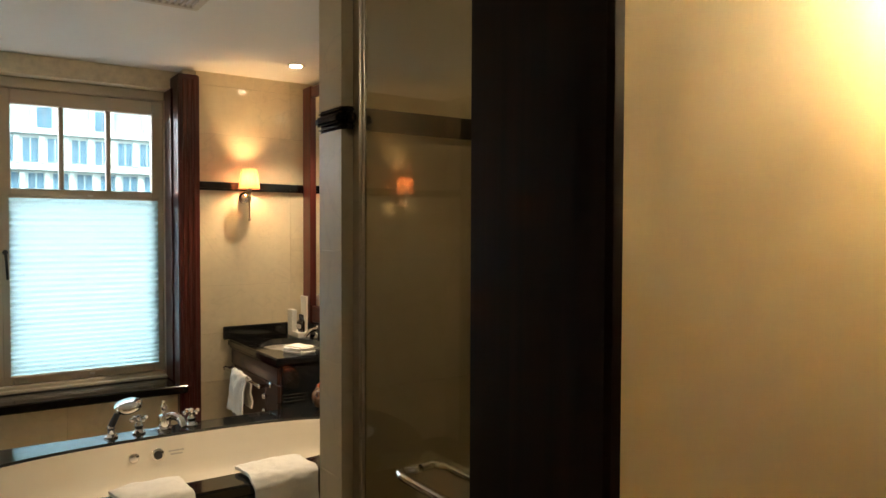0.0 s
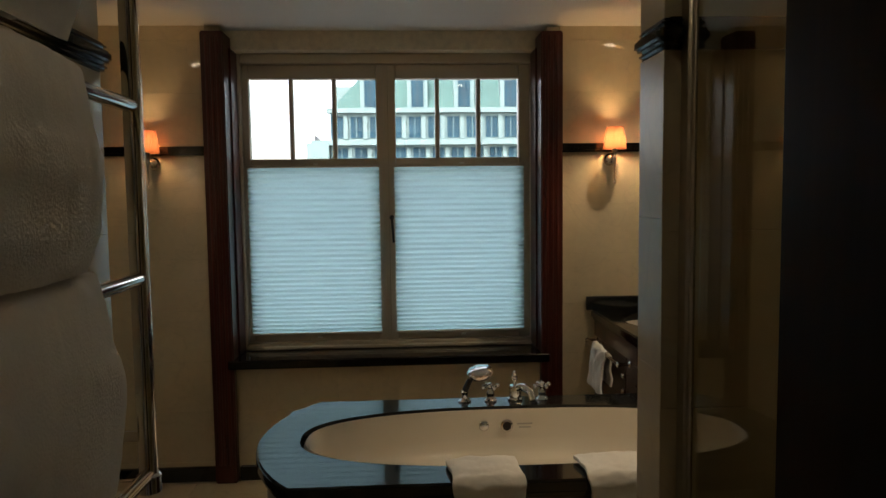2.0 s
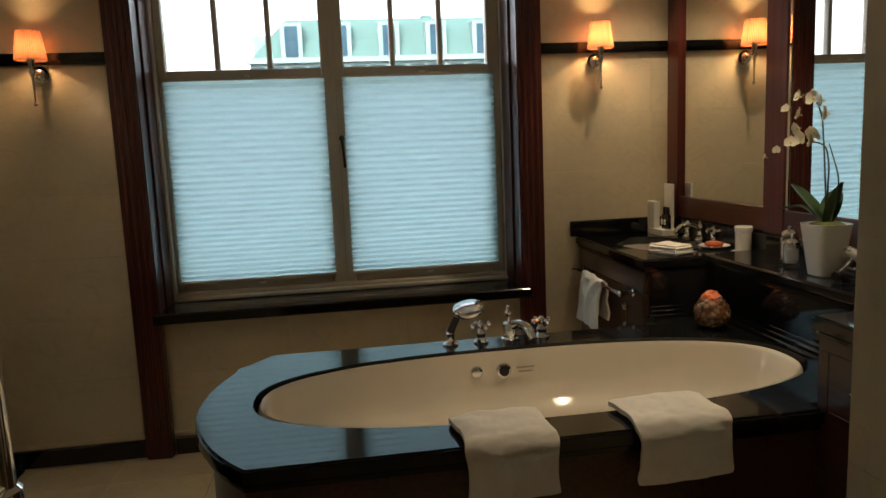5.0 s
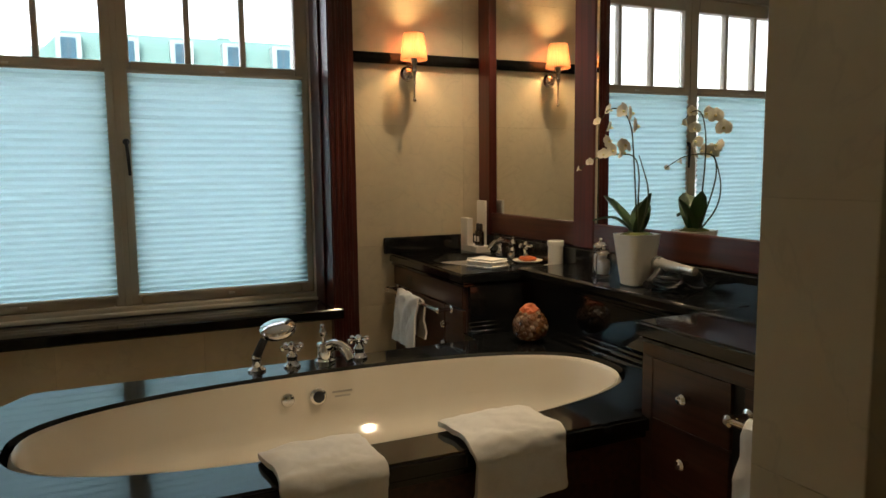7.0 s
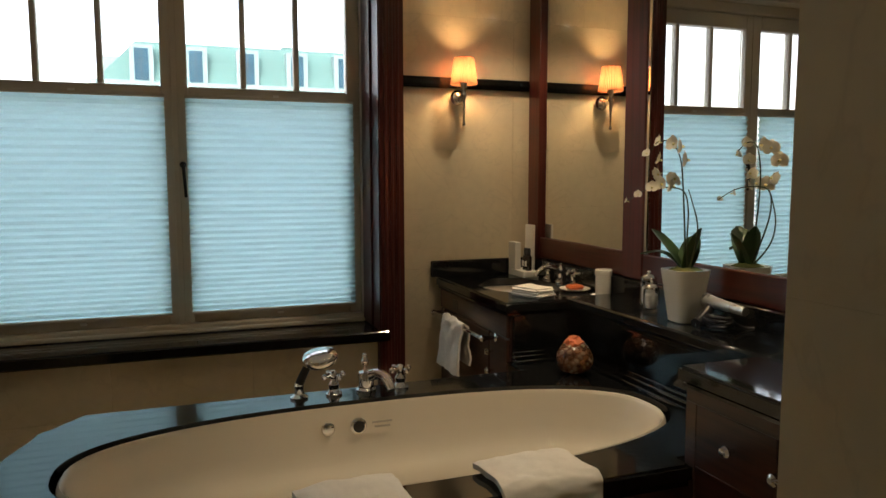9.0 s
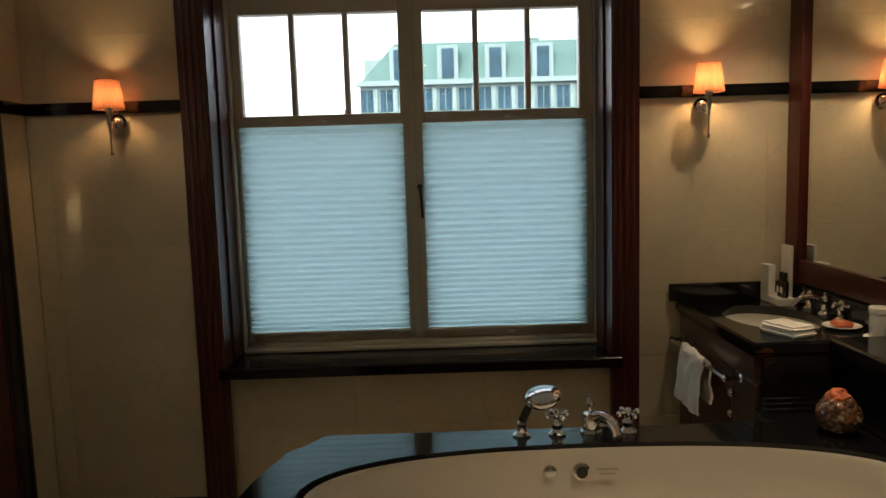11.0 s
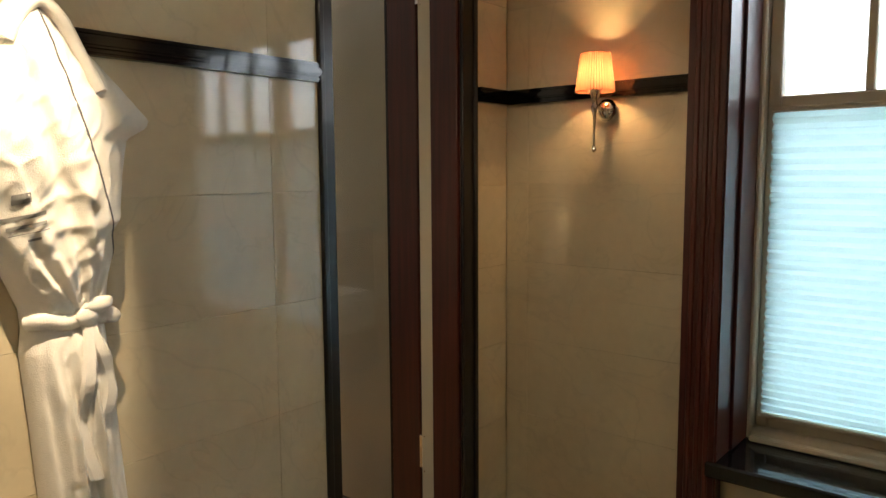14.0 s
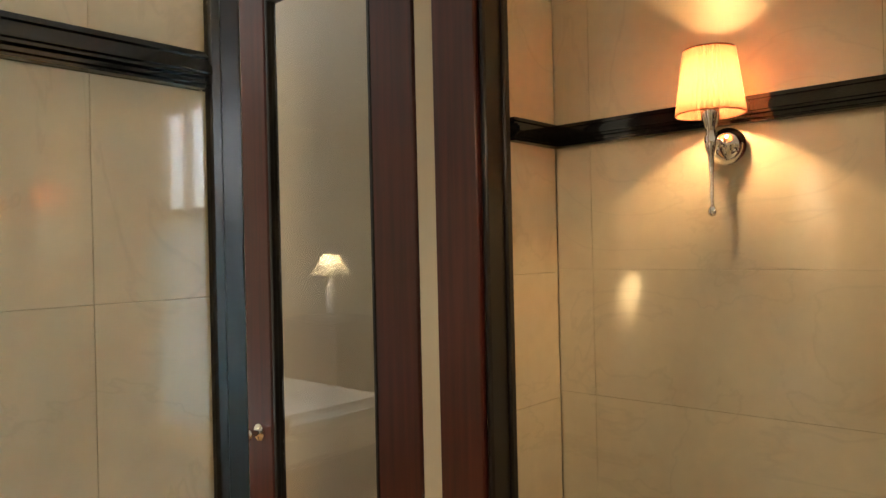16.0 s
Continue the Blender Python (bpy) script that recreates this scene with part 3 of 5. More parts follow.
lathe(bm, [(0.012, 0.020), (0.034, 0.017), (0.050, 0.010), (0.055, 0.002), (0.054, -0.010), (0.049, -0.016), (0.046, -0.013)], (0.366, 3.188, 0.797), pose(0, 0, 0, 12, -10, 0), 28)
part("head", bm, CHROME, hs, "", True)
sp = thing("tub_spout", (0.52, 3.215, TZ), "chrome tub spout with a diverter knob", "tap")
bm = bmesh.new()
lathe(bm, [(0.032, 0), (0.032, 0.008), (0.026, 0.014), (0.026, 0.05), (0.022, 0.062), (0.01, 0.066)], (0.515, 3.22, TZ))
part("body", bm, CHROME, sp, "", True)
bm = bmesh.new()
tube(bm, curve_pts([(0.52, 3.215, 0.715), (0.545, 3.19, 0.727), (0.565, 3.15, 0.718), (0.572, 3.125, 0.69)]), 0.019, 12, 0.75)
part("spout", bm, CHROME, sp, "", True)
bm = bmesh.new()
lathe(bm, [(0.006, 0.06), (0.006, 0.08), (0.012, 0.086), (0.014, 0.096), (0.009, 0.104), (0.006, 0.112), (0.008, 0.118), (0.003, 0.122)], (0.513, 3.222, TZ))
part("knob", bm, CHROME, sp, "", True)


def draped(name, label, cat, path, w, at, turn, thick=0.02, group="", wob=0.006, mat=None, seed=1):
    """A folded cloth: a thick strip that follows a side-view line (out, up) and has the width w along its own x."""
    bm = bmesh.new()
    line = curve_pts([(p[0], p[1], 0) for p in path], 6)
    nx = 36 if group == "towels on the tub" else 48
    rib = 0.0022 if group == "towels on the warmer" else 0.0
    grid = {}
    for side in (0, 1):
        for i, p in enumerate(line):
            way = (line[min(i + 1, len(line) - 1)] - line[max(i - 1, 0)]).normalized()
            nor = Vector((-way.y, way.x, 0))
            for j in range(nx + 1):
                u = j / nx - 0.5
                edge = 1 - abs(2 * u) ** 6 * 0.5
                off = (thick / 2 if side == 0 else -thick / 2) * edge
                if group == "towels on the warmer" and 0.80 * len(line) < i < 0.86 * len(line):
                    off *= 0.6
                if group == "towels on the tub" and i > 0.62 * len(line):
                    off *= 0.72 if i < 0.66 * len(line) else 0.92
                jit = wob * noise.noise(Vector((u * 4 + seed * 7.1, i * 0.22, seed))) + wob * 0.4 * noise.noise(Vector((u * 13, i * 0.6, seed * 3.3)))
                jit += rib * noise.noise(Vector((u * 46, i * 0.16, seed * 5.7)))
                q = p + nor * (off + jit)
                grid[side, i, j] = bm.verts.new((u * w * (1 + 0.03 * math.sin(i * 0.3 + seed)), q.x, q.y))
    last = len(line) - 1
    for i in range(last):
        for j in range(nx):
            bm.faces.new([grid[0, i, j], grid[0, i + 1, j], grid[0, i + 1, j + 1], grid[0, i, j + 1]])
            bm.faces.new([grid[1, i, j], grid[1, i, j + 1], grid[1, i + 1, j + 1], grid[1, i + 1, j]])
        for j in (0, nx):
            bm.faces.new([grid[0, i, j], grid[1, i, j], grid[1, i + 1, j], grid[0, i + 1, j]])
    for i in (0, last):
        for j in range(nx):
            bm.faces.new([grid[0, i, j], grid[0, i, j + 1], grid[1, i, j + 1], grid[1, i, j]])
    bmesh.ops.transform(bm, matrix=pose(0, 0, 0, 0, 0, turn), verts=bm.verts)
    ob = new(name, mesh_of(name, bm, mat or TERRY, True))
    ob.location = at
    return tagged(ob, label, cat, group)


for x, turn, w, s in ((0.305, 4, 0.215, 1), (0.722, 3, 0.235, 2)):
    draped("hand_towel", "white terry hand towel folded over the tub edge", "towel",
           [(0.15, 0.012), (0.10, 0.016), (0.04, 0.016), (0.005, 0.012), (-0.014, -0.006), (-0.018, -0.04), (-0.018, -0.09), (-0.016, -0.125)], w, (x, 2.385, 0.668), turn, 0.024, "towels on the tub", 0.0055, seed=s)

# ---- vanity along the mirror wall ----
CT = 0.885
worktop = thing("vanity_worktop", (1.45, 3.0, 0.85), "polished black granite vanity top with a stepped front", "countertop")
SINKS = [(1.315, 3.77), (1.315, 1.99)]


def oval(cx, cy, a, b, n=40):
    return [(cx + a * math.cos(2 * math.pi * k / n), cy + b * math.sin(2 * math.pi * k / n)) for k in range(n)]


for y0, y1, (cx, cy), CT in ((3.385, 4.148, SINKS[0], 0.885), (1.535, 2.43, SINKS[1], 0.897)):
    part("top", ring_slab([(1.078, y0), (1.618, y0), (1.618, y1), (1.078, y1)], oval(cx, cy, 0.165, 0.225), CT - 0.034, CT), GRANITE, worktop, "granite slab with an oval cut-out", True)
    part("edge_moulding", ring_slab([(1.088, y0 + 0.008), (1.6, y0 + 0.008), (1.6, y1 - 0.004), (1.088, y1 - 0.004)], oval(cx, cy, 0.176, 0.236), CT - 0.05, CT - 0.0345), GRANITE, worktop, "", True)
CT, LEDGE = 0.885, 0.897
part("top", boxes((1.320, 1.618, 2.431, 3.384, CT - 0.022, LEDGE), bevel=0.007), GRANITE, worktop, "narrow granite shelf behind the tub", True)
part("cove", boxes((1.342, 1.5, 2.431, 3.384, CT - 0.05, CT - 0.0384), bevel=0.003), GRANITE, worktop)
part("edge_moulding", boxes((1.329, 1.6, 2.431, 3.384, CT - 0.038, CT - 0.0222), bevel=0.004), GRANITE, worktop)
for r in ((1.047, 1.528, 4.116, 4.136, CT, 0.960), (1.530, 1.572, 1.535, 4.114, CT, 0.965)):
    part("backsplash", boxes(r, bevel=0.005), GRANITE, worktop, "black granite upstand", True)
part("tub_end_panel", boxes((1.362, 1.38, 2.431, 3.384, 0.66, CT - 0.0502)), GRANITE, worktop, "black granite panel behind the tub")
part("tub_side_panel", boxes((1.11, 1.362, 3.380, 3.398, 0.66, CT - 0.05)), GRANITE, worktop, "black granite panel beside the tub")
for z0, d in ((0.668, 0.045), (0.682, 0.03), (0.694, 0.016)):
    part("ledge_step", boxes((1.362 - d, 1.362, 2.44, 3.379, z0, z0 + 0.014), (1.10, 1.362 - d, 3.379 - d, 3.379, z0, z0 + 0.014), bevel=0.003), GRANITE, worktop, "stepped granite moulding", True)
for cx, cy in SINKS:
    bm = bmesh.new()
    rows = []
    for s, z in ((1.0, CT - 0.036), (1.0, CT - 0.046), (0.96, CT - 0.075), (0.86, CT - 0.115), (0.66, CT - 0.145), (0.35, CT - 0.158), (0.1, CT - 0.162)):
        rows.append([bm.verts.new((x, y, z)) for x, y in oval(cx, cy, 0.17 * s, 0.23 * s)])
    for a, b in zip(rows, rows[1:]):
        for k in range(40):
            bm.faces.new((a[k], a[(k + 1) % 40], b[(k + 1) % 40], b[k]))
    bm.faces.new(rows[-1])
    ob = tagged(new("sink", mesh_of("sink", bm, CERAMIC, True)), "oval white ceramic basin set under the granite top", "sink", "vanity sinks")


def knob(x, y, z, parent):
    bm = bmesh.new()
    lathe(bm, [(0.005, 0), (0.005, 0.012), (0.012, 0.018), (0.014, 0.025), (0.010, 0.032), (0.003, 0.034)], (x, y, z), pose(0, 0, 0, 0, -90, 0), 14)
    return part("knob", bm, CHROME, parent, "round chrome knob", True)


def vanity_unit(y0, y1, label, door_left):
    t = thing("vanity_cabinet", (1.35, (y0 + y1) / 2, 0), label, "cabinet", "vanity cabinets")
    part("body", boxes((1.108, 1.60, y0, y1 - 0.002, 0.09, CT - 0.18), bevel=0.003), DARKWOOD, t)
    part("side_panel", boxes((1.108, 1.60, y1 - 0.02, y1 - 0.002, CT - 0.179, CT - 0.051)), DARKWOOD, t)
    part("side_panel", boxes((1.108, 1.60, y0, y0 + 0.018, CT - 0.179, CT - 0.051)), DARKWOOD, t)
    part("plinth", boxes((1.13, 1.60, y0 + 0.01, y1 - 0.01, 0.0, 0.09)), GRANITE, t, "black plinth")
    return t


left_unit = vanity_unit(3.40, 4.12, "dark walnut vanity cabinet with a towel bar", True)
part("rail_panel", boxes((1.090, 1.108, 3.405, 4.115, 0.75, CT - 0.052), bevel=0.003), DARKWOOD, left_unit)
for a, b, k in ((3.405, 3.565, 3.53), (3.57, 3.95, None), (3.955, 4.115, 4.02)):
    d = part("door", boxes((1.092, 1.108, a, b, 0.10, 0.745), bevel=0.004), DARKWOOD, left_unit)
    if k:
        knob(1.092, k, 0.675, d)
        knob(1.092, k, 0.60, d) if k < 3.6 else None
# slot shown by a black strip on the panel, its shade put in as colour
part("slot_shade", boxes((1.0895, 1.095, 3.90, 3.955, 0.765, 0.81)), PLASTIC_DARK, left_unit, "black strip standing for a slot's shade")
right_unit = vanity_unit(1.535, 2.42, "dark walnut vanity drawer cabinet beside the tub", False)
part("rail_panel", boxes((1.0915, 1.108, 1.54, 2.415, 0.815, 0.8465), bevel=0.0008), DARKWOOD, right_unit)
part("stile", boxes((1.0915, 1.108, 2.380, 2.415, 0.10, 0.8145), bevel=0.0008), DARKWOOD, right_unit)
for z0, z1, kz in ((0.668, 0.8135, 0.748), (0.505, 0.6665, 0.597), (0.305, 0.5035, 0.42), (0.10, 0.3035, 0.21)):
    d = part("drawer_front", boxes((1.0925, 1.108, 2.142, 2.379, z0, z1), bevel=0.0008), DARKWOOD, right_unit)
    knob(1.092, 2.258, kz, d)
# black backing gives the gap beside the drawers its shade
part("slot_shade", boxes((1.102, 1.108, 2.106, 2.141, 0.10, 0.8135)), PLASTIC_DARK, right_unit, "black strip standing for the shade between drawers and door")
part("door", boxes((1.0925, 1.108, 1.54, 2.105, 0.10, 0.8135), bevel=0.001), DARKWOOD, right_unit)


def towel_bar(y0, y1, z):
    t = thing("towel_bar", (1.05, (y0 + y1) / 2, z), "chrome towel bar on the cabinet front", "towel bar", "cabinet towel bars")
    bm = bmesh.new()
    tube(bm, [(1.035, y0, z), (1.035, (y0 + y1) / 2, z), (1.035, y1, z)], 0.008, 12)
    part("bar", bm, CHROME, t, "", True)
    for y in (y0, y1):
        bm = bmesh.new()
        lathe(bm, [(0.016, 0), (0.016, 0.005), (0.008, 0.01), (0.008, 0.045), (0.013, 0.052), (0.013, 0.062), (0.006, 0.068)], (1.092, y, z), pose(0, 0, 0, 0, -90, 0), 14)
        part("bracket", bm, CHROME, t, "", True)


towel_bar(3.50, 4.06, 0.735)
towel_bar(1.62, 2.09, 0.760)
for y, z, s in ((3.79, 0.735, 3), (1.912, 0.760, 4)):
    draped("face_towel", "white terry towel hung over the cabinet's towel bar", "towel",
           [(0.02, -0.15), (0.021, -0.08), (0.016, -0.01), (0.0, 0.016), (-0.016, -0.01), (-0.024, -0.08), (-0.03, -0.19)], 0.24 if s == 3 else 0.26, (1.035, y, z), -90, 0.016, "face towels", 0.012, seed=s)

# mirror and frame
mirror = thing("wall_mirror", (1.6, 2.8, 0.97), "large wall mirror in a dark mahogany frame", "mirror")


def mirror_pane(x, y0, y1, yaw, pitch, bevel_at, bevel_turn):
    """A pane hung a hair out of true, with a ground bevel along one upright edge."""
    m = Matrix.Translation((x, y1, 1.063)) @ Matrix.Rotation(yaw, 4, "Z") @ Matrix.Rotation(pitch, 4, "Y")
    bm = boxes((0.0, 0.006, y0 - y1, 0.0, 0.0, 1.237))
    bmesh.ops.transform(bm, matrix=m, verts=bm.verts)
    pane = part("mirror_glass", bm, MIRROR, mirror, "silvered mirror pane")
    lo, hi = (-0.018, 0.0) if bevel_at < 0 else (0.0, 0.018)
    bm = boxes((-0.0005, 0.0012, lo, hi, 0.0, 1.237))
    at = y1 - 0.0185 if bevel_at > 0 else y0 + 0.0185
    bmesh.ops.transform(bm, matrix=Matrix.Translation((x - 0.0035, at, 1.064)) @ Matrix.Rotation(radians(bevel_turn), 4, "Z"), verts=bm.verts)
    part("bevel", bm, MIRROR, pane, "ground bevelled edge")


mirror_pane(1.553, 3.343, 4.012, 0.0, 0.0, -1, 5)
mirror_pane(1.540, 1.575, 3.216, 0.0027, -0.0025, 1, -5)
part("backing", boxes((1.563, 1.619, 1.535, 4.118, 0.967, 2.36)), EBONY, mirror)
for r in ((1.533, 1.562, 4.012, 4.120, 0.955, 2.365), (1.533, 1.562, 3.216, 3.343, 0.968, 2.36), (1.536, 1.562, 1.535, 1.575, 0.968, 2.36),
          (1.540, 1.562, 3.344, 4.011, 0.968, 1.063), (1.534, 1.562, 1.576, 3.215, 0.968, 1.063), (1.540, 1.562, 3.344, 4.011, 2.30, 2.36), (1.532, 1.562, 1.576, 3.215, 2.297, 2.36)):
    part("frame", boxes(r, bevel=0.004), MAHOGANY_Y if r[5] - r[4] < 0.2 else MAHOGANY, mirror, "mahogany frame bar", True)

# ---- door to the bedroom ----
frame_d = thing("door_frame", (-1.68, 3.6, 0), "dark mahogany door frame with black outer casing", "door frame")
frame_d["kind"] = "structure"
for a, b in ((3.281, 3.336), (3.884, 3.957)):
    part("casing", boxes((WEST, WEST + 0.016, a, b, 0.0, 2.36), (WEST, WEST + 0.024, *((a, a + 0.02) if a < 3.5 else (b - 0.02, b)), 0.0, 2.36), bevel=0.004), EBONY, frame_d, "black stained casing", True)
part("casing", boxes((WEST, WEST + 0.03, 3.346, 3.883, 2.30, 2.36), bevel=0.004), EBONY, frame_d, "black stained casing", True)
part("jamb", boxes((-1.735, WEST, 3.872, 3.8895, 0.0, 2.30), bevel=0.003), MAHOGANY, frame_d, "", True)
part("jamb", boxes((-1.81, WEST, 3.3352, 3.345, 0.0, 2.30), bevel=0.002), MAHOGANY, frame_d, "", True)
part("jamb", boxes((-1.735, WEST, 3.346, 3.871, 2.295, 2.319), bevel=0.003), MAHOGANY, frame_d, "", True)
leaf = thing("glazed_door", (-1.82, 3.91, 0.01), "open mahogany door with a full-height glass panel", "door")
X0, X1, LY0, LY1 = -2.505, -1.822, 3.905, 3.945
for r in ((X0, -2.385, LY0, LY1, 0.01, 2.29), (-1.962, X1, LY0, LY1, 0.01, 2.29), (-2.384, -1.963, LY0, LY1, 2.215, 2.29), (-2.384, -1.963, LY0, LY1, 0.01, 0.185)):
    part("rail" if r[1] - r[0] > 0.3 else "stile", boxes(r, bevel=0.004), MAHOGANY, leaf, "", True)
for r in ((-2.3845, -2.372, LY0 + 0.002, LY1 - 0.002, 0.186, 2.214), (-1.975, -1.9625, LY0 + 0.002, LY1 - 0.002, 0.186, 2.214), (-2.372, -1.975, LY0 + 0.002, LY1 - 0.002, 2.202, 2.2145), (-2.372, -1.975, LY0 + 0.002, LY1 - 0.002, 0.1855, 0.198)):
    part("glazing_bead", boxes(r, bevel=0.003), EBONY, leaf, "black glazing bead", True)
part("glass_panel", boxes((-2.374, -1.973, 3.920, 3.926, 0.196, 2.204)), DOOR_GLASS, leaf, "reflecting glass panel")
part("edge_strip", boxes((X0 - 0.004, X0, LY0 + 0.006, LY1 - 0.006, 0.02, 2.28)), BRASS, leaf, "brass edge strip")
bm = bmesh.new()
lathe(bm, [(0.024, 0), (0.024, 0.004), (0.009, 0.008), (0.008, 0.03), (0.018, 0.038), (0.024, 0.05), (0.02, 0.062), (0.008, 0.067)], (-2.445, LY0, 1.02), pose(0, 0, 0, 90), 18)
part("door_knob", bm, CHROME, leaf, "round nickel door knob", True)
for z in (0.51, 2.13):
    bm = boxes((-1.822, -1.79, 3.900, 3.906, z - 0.06, z + 0.06), (-1.79, -1.755, 3.896, 3.902, z - 0.06, z + 0.06), bevel=0.001)
    lathe(bm, [(0.007, -0.07), (0.009, -0.066), (0.008, -0.06), (0.008, 0.06), (0.009, 0.066), (0.004, 0.074)], (-1.79, 3.898, z), n=12)
    part("hinge", bm, CHROME, leaf, "polished steel hinge", True)

# ---- outside: street front across the way ----
K = 1.737
def far(x, z):
    """From a sketch of the front at 43 m to its place at 76 m."""
    return x * K, 1.48 + (z - 1.48) * K


setting("ground", boxes((-600, 600, 5, 900, -14.2, -14)), CITY, "city ground far below the window")
FY = 76.0
house = thing("apartment_building", (8, FY, -14), "pale stone city building with a green mansard roof and dormers", "building")
x0, ze = far(-4.25, 6.62)
x1, zt = far(22.0, 9.1)
bm = boxes((x0, x1, FY + 0.3, FY + 14, -14, ze))
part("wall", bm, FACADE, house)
bm = bmesh.new()
v = [bm.verts.new(p) for p in ((x0, FY + 0.2, ze), (x1, FY + 0.2, ze), (x1, FY + 13, ze), (x0, FY + 13, ze), (x0 + 3.6, FY + 2.6, zt), (x1, FY + 2.6, zt), (x1, FY + 10, zt), (x0 + 3.6, FY + 10, zt))]
for f in ((0, 1, 5, 4), (1, 2, 6, 5), (2, 3, 7, 6), (3, 0, 4, 7), (4, 5, 6, 7), (3, 2, 1, 0)):
    bm.faces.new([v[i] for i in f])
part("roof", bm, COPPER_ROOF, house, "green patinated mansard roof")
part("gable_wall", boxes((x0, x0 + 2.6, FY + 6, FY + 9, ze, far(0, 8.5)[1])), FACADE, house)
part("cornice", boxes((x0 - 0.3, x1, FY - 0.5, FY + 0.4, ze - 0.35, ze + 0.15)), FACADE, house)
part("chimney", boxes((*[far(a, 0)[0] for a in (6.1, 6.8)], FY + 4, FY + 5.5, zt - 0.3, zt + 0.5)), COPPER_ROOF, house)
for k in range(8):
    cx = -1.82 + k * 2.83
    a, zb = far(cx - 0.62, 6.85)
    b, zh = far(cx + 0.62, 8.72)
    d = part("dormer", boxes((a, b, FY + 0.25, FY + 3.2, zb - 0.3, zh)), FACADE, house, "pale dormer")
    part("window", boxes((a + 0.45, b - 0.45, FY + 0.15, FY + 0.26, zb - 0.1, zh - 0.35)), FAR_PANE, d)
    part("mullion", boxes(((a + b) / 2 - 0.035, (a + b) / 2 + 0.035, FY + 0.08, FY + 0.16, zb - 0.1, zh - 0.35)), FAR_DARK, d)
for row, (lo, hi) in enumerate(((4.95, 6.22), (3.3, 4.35), (1.6, 2.8), (-0.2, 1.0))):
    for k in range(22):
        cx = -3.85 + k * 1.17 if row == 0 else -3.6 + k * 1.17
        a, zb = far(cx - 0.36, lo)
        b, zh = far(cx + 0.36, hi)
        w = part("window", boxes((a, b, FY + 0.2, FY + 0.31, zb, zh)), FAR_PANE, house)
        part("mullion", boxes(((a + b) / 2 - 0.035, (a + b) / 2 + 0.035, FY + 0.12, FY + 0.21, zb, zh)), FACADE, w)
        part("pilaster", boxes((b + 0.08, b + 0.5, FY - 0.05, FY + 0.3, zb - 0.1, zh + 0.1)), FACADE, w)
for z in (4.66, 3.05, 1.3):
    part("ledge", boxes((x0 - (1.9 if z > 4 else 0.4), x1, FY - 0.9, FY + 0.3, far(0, z)[1] - 0.3, far(0, z)[1] + 0.2)), FACADE, house)
low = thing("low_roof", (-9, FY, -14), "dark low roof beside the city building", "building")
bm = bmesh.new()
prism(bm, [(far(-5.6, 0)[0], FY - 1), (far(-4.3, 0)[0], FY - 1), (far(-4.3, 0)[0], FY + 4), (far(-5.6, 0)[0], FY + 4)], -14, far(0, 4.62)[1])
part("wall", bm, FACADE, low)
bm = bmesh.new()
a, za = far(-5.2, 4.62)
b, zb = far(-4.7, 5.15)
v = [bm.verts.new(p) for p in ((a, FY, za), (a + 1.0, FY, za), (a, FY, zb), (a, FY + 2, za), (a + 1.0, FY + 2, za), (a, FY + 2, zb))]
for f in ((0, 1, 2), (3, 5, 4), (0, 3, 4, 1), (1, 4, 5, 2), (2, 5, 3, 0)):
    bm.faces.new([v[i] for i in f])
part("roof", bm, FAR_DARK, low)

# ---- lamps and fixtures ----
def wall_sconce(x, y):
    t = thing("wall_sconce", (x, y, 1.697), "chrome wall lamp with a lit pleated coral shade", "wall lamp", "bathroom wall lamps")
    bm = bmesh.new()
    lathe(bm, [(0.034, 0.0), (0.035, 0.006), (0.030, 0.012), (0.027, 0.020), (0.018, 0.026), (0.008, 0.03)], (x, y - 0.008, 1.697), pose(0, 0, 0, 90), 28)
    part("rose", bm, CHROME, t, "round chrome rose", True)
    yc = y - 0.092
    bm = bmesh.new()
    tube(bm, curve_pts([(x, y - 0.03, 1.697), (x, y - 0.06, 1.70), (x, y - 0.09, 1.703), (x, yc, 1.70)]), 0.0075, 10)
    part("arm", bm, CHROME, t, "", True)
    bm = bmesh.new()
    lathe(bm, [(0.0035, 1.565), (0.007, 1.568), (0.0085, 1.5745), (0.006, 1.581), (0.0035, 1.584), (0.0035, 1.62), (0.0065, 1.675), (0.011, 1.69), (0.012, 1.705), (0.008, 1.712), (0.010, 1.725), (0.016, 1.745), (0.018, 1.762), (0.0135, 1.764), (0.012, 1.775)], (x, yc, 0), n=16)
    part("stem", bm, CHROME, t, "tapered chrome stem with a ball tip", True)
    bm = bmesh.new()
    n, lo, hi = 84, [], []
    for k in range(n):
        a = 2 * math.pi * k / n
        w = 0.0024 * (1 if k % 2 else -1)
        lo.append(bm.verts.new((x + (0.0585 + w) * math.cos(a), yc + (0.0585 + w) * math.sin(a), 1.747)))
        hi.append(bm.verts.new((x + (0.0425 + w) * math.cos(a), yc + (0.0425 + w) * math.sin(a), 1.862)))
    for k in range(n):
        bm.faces.new((lo[k], lo[(k + 1) % n], hi[(k + 1) % n], hi[k]))
    shade = part("shade", bm, SHADE, t, "pleated coral silk shade")
    for r, z in ((0.0593, 1.7475), (0.0433, 1.8615)):
        bm = bmesh.new()
        tube(bm, [(x + r * math.cos(2 * math.pi * k / 36), yc + r * math.sin(2 * math.pi * k / 36), z) for k in range(37)], 0.0016, 6)
        part("hem", bm, SHADE, shade)
    return t


